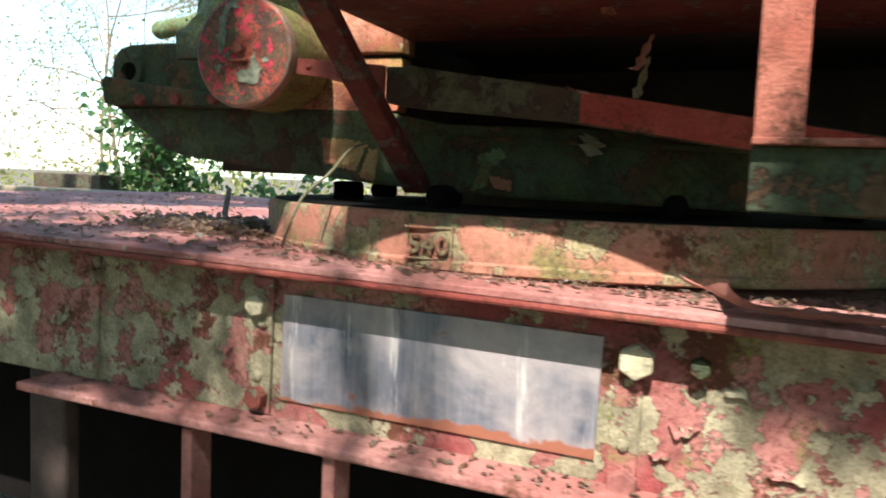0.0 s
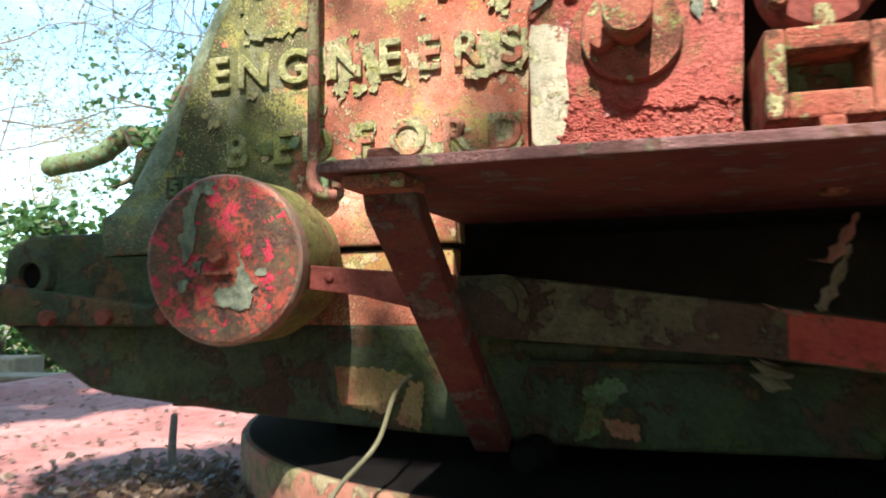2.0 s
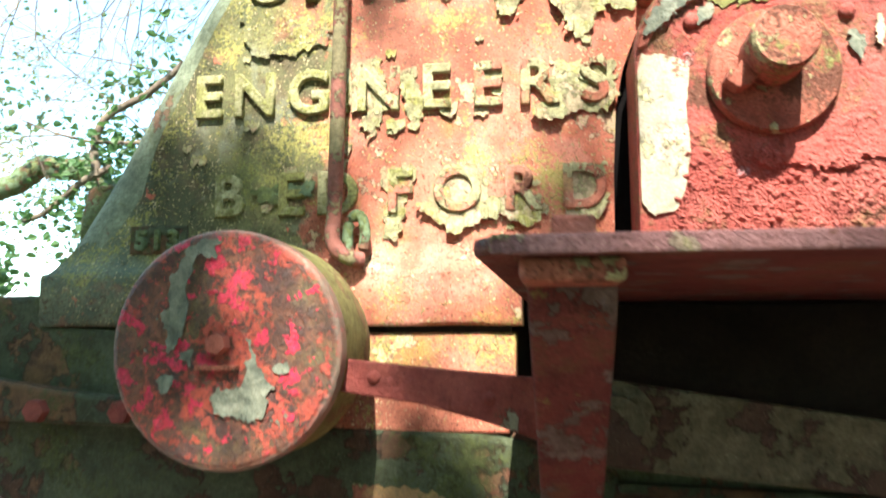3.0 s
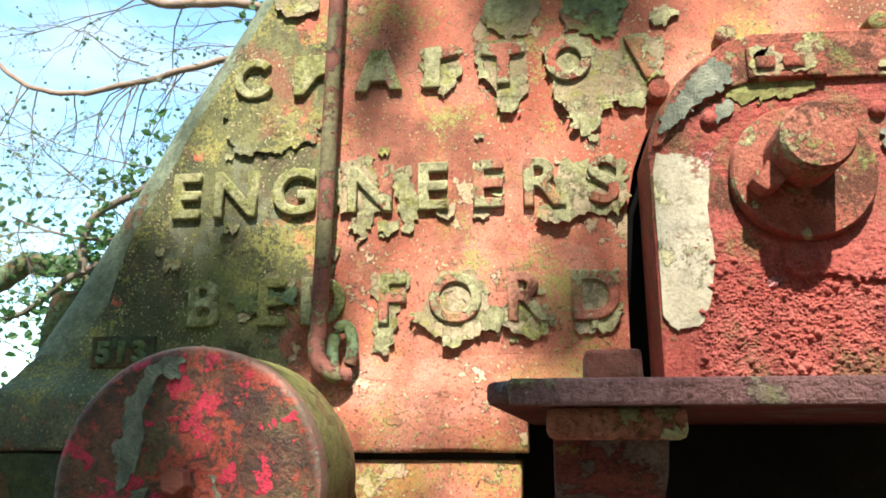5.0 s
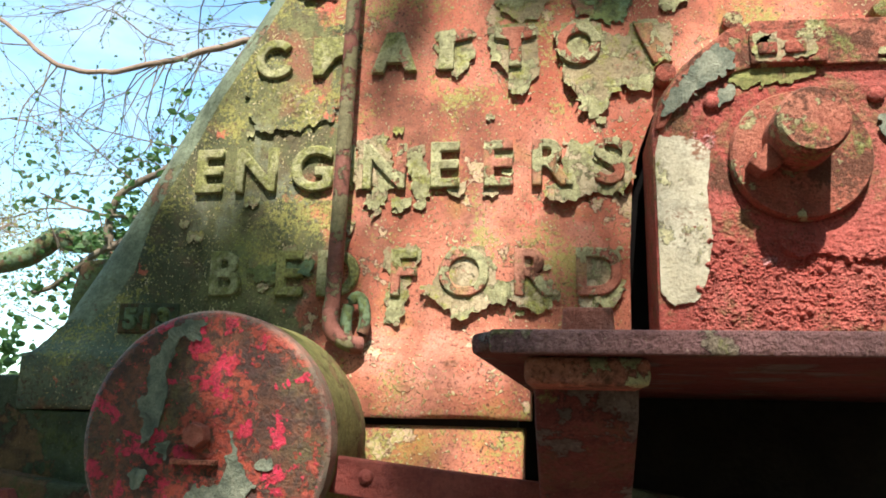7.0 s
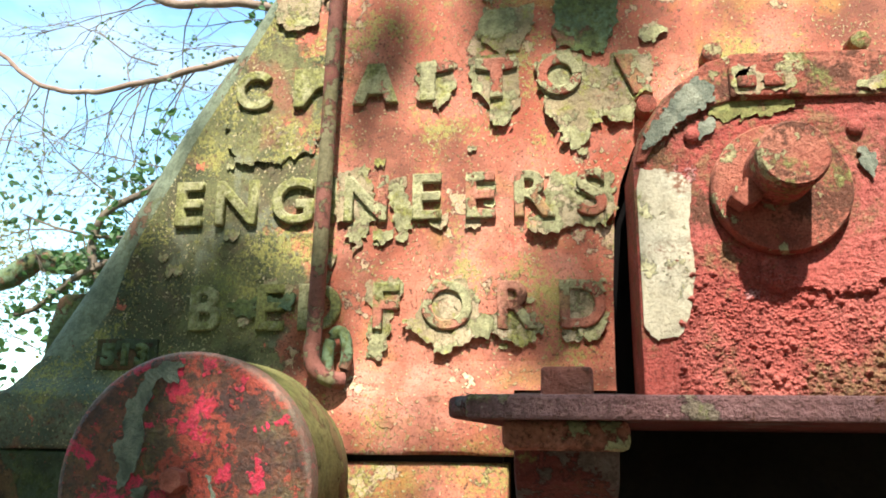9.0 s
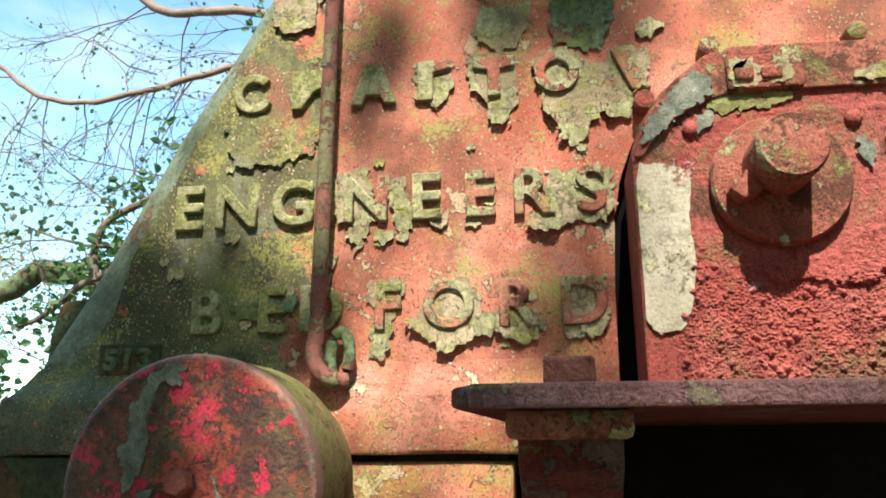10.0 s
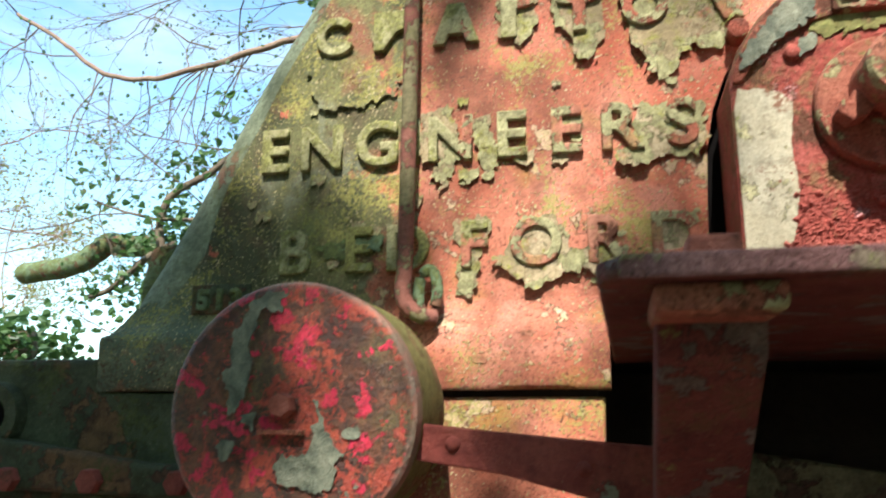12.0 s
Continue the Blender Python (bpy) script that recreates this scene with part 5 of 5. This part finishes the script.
for base, count, spread in ((main, 22, 0.9), (top, 6, 0.7), (low2, 4, 0.5)):
    line = smooth_line(base, 6)
    for i in range(count):
        p = rnd.choice(line)
        twigs(b, p, (rnd.uniform(-1.0, 0.3), rnd.uniform(-0.3, 0.3), rnd.uniform(-1, 0.25)), rnd.uniform(0.6, 1.5), 0.008, rnd, 2, tips, 0.1)
for i in range(6):
    p = (-3.873, 7.200, 4.051)
    twigs(b, (p[0] + rnd.uniform(-0.6, 1.4), p[1] + rnd.uniform(-0.3, 0.5), p[2] + rnd.uniform(-1.0, 1.2)), (-1, rnd.uniform(-0.2, 0.2), rnd.uniform(-0.4, 0.35)), rnd.uniform(1.2, 2.2), 0.009, rnd, 2, tips, 0.0)
part("twig_growth", b, BARK, tree)["kind"] = "stuff"
b = bmesh.new()
for p in tips:
    if rnd.random() < 0.6:
        leaf_mesh(b, p, rnd.uniform(0.02, 0.05), rnd)
part("bud_growth", b, IVY, tree)["kind"] = "stuff"
# ivy round the lower limbs
b = bmesh.new()
ivy = []
for pts, k in ((low, 16), (low3, 10), (low2, 7)):
    line = smooth_line(pts, 5)
    ivy += [line[rnd.randrange(len(line))] + Vector((rnd.gauss(0, 0.13), rnd.gauss(0, 0.2), rnd.gauss(0, 0.13))) for _ in range(k)]
for px in range(8):
    ivy.append(Vector((-5.077, 7.000, 2.530)) + Vector((rnd.gauss(0, 0.14), rnd.gauss(0, 0.2), rnd.gauss(0, 0.3))))
for px in range(9):
    ivy.append(Vector((-3.447, 7.300, 5.520)) + Vector((rnd.gauss(0.1, 0.2), rnd.gauss(0, 0.2), rnd.gauss(0, 0.22))))
leaves_at(b, ivy, 18, 0.10, 0.078, rnd)
part("ivy", b, IVY, tree, "glossy green ivy")["kind"] = "stuff"

# ivy-covered stump beyond the deck
rnd = random.Random(31)
stump = thing("ivy_stump", (-5.9, 6.6, 0.0), "dead tree stump thickly covered with green ivy", "tree stump")
b = bmesh.new()
limb(b, [(-5.9, 6.6, -0.1), (-5.95, 6.6, 1.2), (-5.85, 6.6, 2.2)], 0.16, 0.12)
part("trunk", b, BARK, stump, smooth=True)
b = bmesh.new()
spots = [Vector((-5.9, 6.6, 0)) + Vector((rnd.gauss(0, 0.13 + 0.12 * (2.2 - z)), rnd.gauss(0, 0.25), z)) for z in [rnd.uniform(0.3, 2.25) for _ in range(150)]]
spots += [Vector((-4.9 + rnd.gauss(0, 0.45), 6.9 + rnd.gauss(0, 0.3), rnd.uniform(0.4, 1.35))) for _ in range(22)]
leaves_at(b, spots, 20, 0.10, 0.09, rnd)
part("ivy", b, IVY, stump, "glossy dark green ivy")["kind"] = "stuff"

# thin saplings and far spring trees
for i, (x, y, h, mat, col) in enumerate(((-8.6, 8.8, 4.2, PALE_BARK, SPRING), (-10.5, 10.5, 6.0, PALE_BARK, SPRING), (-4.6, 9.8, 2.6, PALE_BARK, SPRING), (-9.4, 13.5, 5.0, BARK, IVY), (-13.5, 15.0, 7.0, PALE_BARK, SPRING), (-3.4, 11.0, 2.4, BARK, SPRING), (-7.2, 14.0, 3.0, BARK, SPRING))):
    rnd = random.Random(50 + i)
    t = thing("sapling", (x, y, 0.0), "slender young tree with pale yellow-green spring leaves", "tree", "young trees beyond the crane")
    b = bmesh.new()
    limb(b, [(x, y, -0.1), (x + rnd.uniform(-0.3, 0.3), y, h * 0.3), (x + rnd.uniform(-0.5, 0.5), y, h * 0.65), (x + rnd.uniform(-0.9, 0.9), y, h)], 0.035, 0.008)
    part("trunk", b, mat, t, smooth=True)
    b = bmesh.new()
    tips = []
    for k in range(9):
        z = h * rnd.uniform(0.15, 0.95)
        twigs(b, (x, y, z), (rnd.uniform(-1, 1), rnd.uniform(-1, 1), rnd.uniform(-0.1, 0.7)), rnd.uniform(0.8, 1.6), 0.016, rnd, 2, tips, 0)
    part("branch_growth", b, mat, t)["kind"] = "stuff"
    b = bmesh.new()
    leaves_at(b, tips, 4, 0.16, 0.05, rnd)
    part("crown", b, col, t)["kind"] = "stuff"

# low far hedge that closes the horizon
rnd = random.Random(77)
b = bmesh.new()
for i in range(12000):
    a = rnd.uniform(0, 2 * math.pi)
    r = rnd.uniform(24, 34)
    z = abs(rnd.gauss(0, 0.75)) * (0.8 + 0.5 * math.sin(a * 9) ** 2)
    leaf_mesh(b, (r * math.cos(a), r * math.sin(a), z), rnd.uniform(0.14, 0.32), rnd)
alone("far_hedge", b, SPRING, "pale spring hedge along the far field", "hedge", kind="stuff", smooth=False)

# ---- tree behind the walker, whose leaves dapple the sun ----
rnd = random.Random(8)
oak = thing("shade_tree", (0.6, -5.5, 0.0), "leafing tree that shades the crane in patches", "tree")
b = bmesh.new()
limb(b, [(0.9, -6.0, -0.1), (0.8, -5.9, 3.0), (0.5, -5.7, 5.5), (0.4, -5.6, 6.8)], 0.3, 0.14)
part("trunk", b, BARK, oak, smooth=True)
b = bmesh.new()
branch = bmesh.new()
# patches of shade on the place: x, y, z, reach across, leaves
SHADE = ((-1.30, 1.83, 1.72, 0.11, 22), (-1.05, 1.83, 2.12, 0.05, 6), (-0.86, 1.83, 2.22, 0.06, 7), (-0.78, 1.83, 1.74, 0.07, 3), (-1.47, 1.83, 1.74, 0.09, 22), (-1.47, 1.81, 1.61, 0.08, 60), (-1.36, 1.81, 1.60, 0.06, 36), (-1.2, 1.58, 1.60, 0.10, 2), (-1.55, 1.81, 1.55, 0.1, 30), (-1.3, 1.81, 1.66, 0.06, 14), (-1.7, 1.5, 0.6, 0.3, 110), (-1.15, 1.4, 0.42, 0.10, 40), (0.08, 1.2, 1.275, 0.05, 30), (0.2, 1.2, 1.275, 0.05, 30), (0.32, 1.2, 1.275, 0.05, 30),
         (-0.76, 1.45, 0.86, 0.04, 5), (-1.6, 1.8, 1.45, 0.13, 60), (-1.43, 1.8, 1.38, 0.08, 40), (-1.72, 1.8, 1.55, 0.08, 26), (-1.35, 1.45, 0.84, 0.16, 80), (-1.6, 1.45, 0.85, 0.14, 60), (-1.75, 1.45, 0.9, 0.24, 110), (-1.55, 1.45, 0.95, 0.12, 40), (-1.2, 1.45, 0.93, 0.10, 26), (-1.2, 1.6, 1.06, 0.09, 12), (-1.65, 1.75, 1.06, 0.13, 22), (-2.1, 1.9, 1.06, 0.15, 20), (-1.5, 2.1, 1.06, 0.1, 16), (-2.6, 2.6, 1.06, 0.2, 24),
         (-1.65, 1.8, 1.5, 0.13, 26), (-0.79, 1.3, 1.55, 0.05, 6), (-0.9, 1.55, 1.16, 0.03, 5),
         (-0.98, 1.82, 1.34, 0.07, 16), (-0.93, 1.82, 1.27, 0.05, 10), (-1.22, 1.83, 1.70, 0.06, 5), (-1.13, 1.83, 1.69, 0.05, 4), (-0.76, 1.83, 1.75, 0.05, 3), (-0.73, 1.83, 2.18, 0.06, 9), (-0.70, 1.83, 2.25, 0.05, 6), (-1.75, 1.8, 1.4, 0.1, 30), (-1.3, 1.8, 1.32, 0.12, 40))
for x, y, z, w, n in SHADE:
    d = rnd.uniform(6.0, 7.5)
    c = Vector((x, y, z)) - SUN_WAY * d
    across = SUN_WAY.cross(Vector((0, 0, 1))).normalized()
    upward = across.cross(SUN_WAY).normalized()
    for i in range(n * 2):
        p = c + across * rnd.gauss(0, w * 0.55) + upward * rnd.gauss(0, w * 0.55) + SUN_WAY * rnd.uniform(-0.3, 0.3)
        leaf_mesh(b, p, rnd.uniform(0.06, 0.11), rnd)
    tube(smooth_line([(0.4, -5.6, 6.5), c + (Vector((0.4, -5.6, 7.5)) - c) * 0.5, c - SUN_WAY * 0.4], 5), 0.016, 0.004, 5, branch)
part("branch_growth", branch, BARK, oak)["kind"] = "stuff"
part("crown", b, IVY, oak)["kind"] = "stuff"

# ---- unseen trees added round the walker to keep sky light off the crane ----
AXIS = Vector((-0.8, 1.6, 1.3))
for i, (x, y, h, r) in enumerate(((-4.2, -4.0, 5.0, 2.6), (-1.0, -7.5, 4.2, 2.8), (3.4, -6.0, 5.0, 2.8), (5.2, -1.6, 5.5, 2.9), (5.5, 3.0, 5.5, 2.9), (-5.0, -0.6, 5.6, 2.3), (2.4, 0.2, 8.2, 2.6), (-2.9, -1.2, 8.6, 2.4))):
    rnd = random.Random(90 + i)
    t = thing("sky_block_tree", (x, y, 0.0), "dense leafy tree added out of view to block sky light", "tree", "trees round the clearing")
    b = bmesh.new()
    foot_x = x + (2.2 if x > 0 else -2.0) * (h > 8)
    limb(b, [(foot_x, y - 1.0 * (h > 8), -0.1), (foot_x, y, h * 0.5), (x, y, h)], 0.2, 0.06)
    part("trunk", b, BARK, t, smooth=True)
    b = bmesh.new()
    for k in range(2500):
        d = Vector((rnd.gauss(0, 1), rnd.gauss(0, 1), rnd.gauss(0, 1))).normalized() * r * rnd.random() ** 0.4
        d.z *= 1.0 if h > 8 else 1.75
        p = Vector((x, y, h if h > 8 else h * 0.85)) + d * (1 + 0.25 * noise.noise(d * 0.9))
        off = p - AXIS
        off = off - SUN_WAY * off.dot(SUN_WAY)
        if p.z > 0.2 and off.length > 1.7 and (p.xy - Vector((-0.4, 0.4))).length > 1.5:
            leaf_mesh(b, p, rnd.uniform(0.2, 0.36), rnd)
    part("crown", b, IVY, t)["kind"] = "stuff"
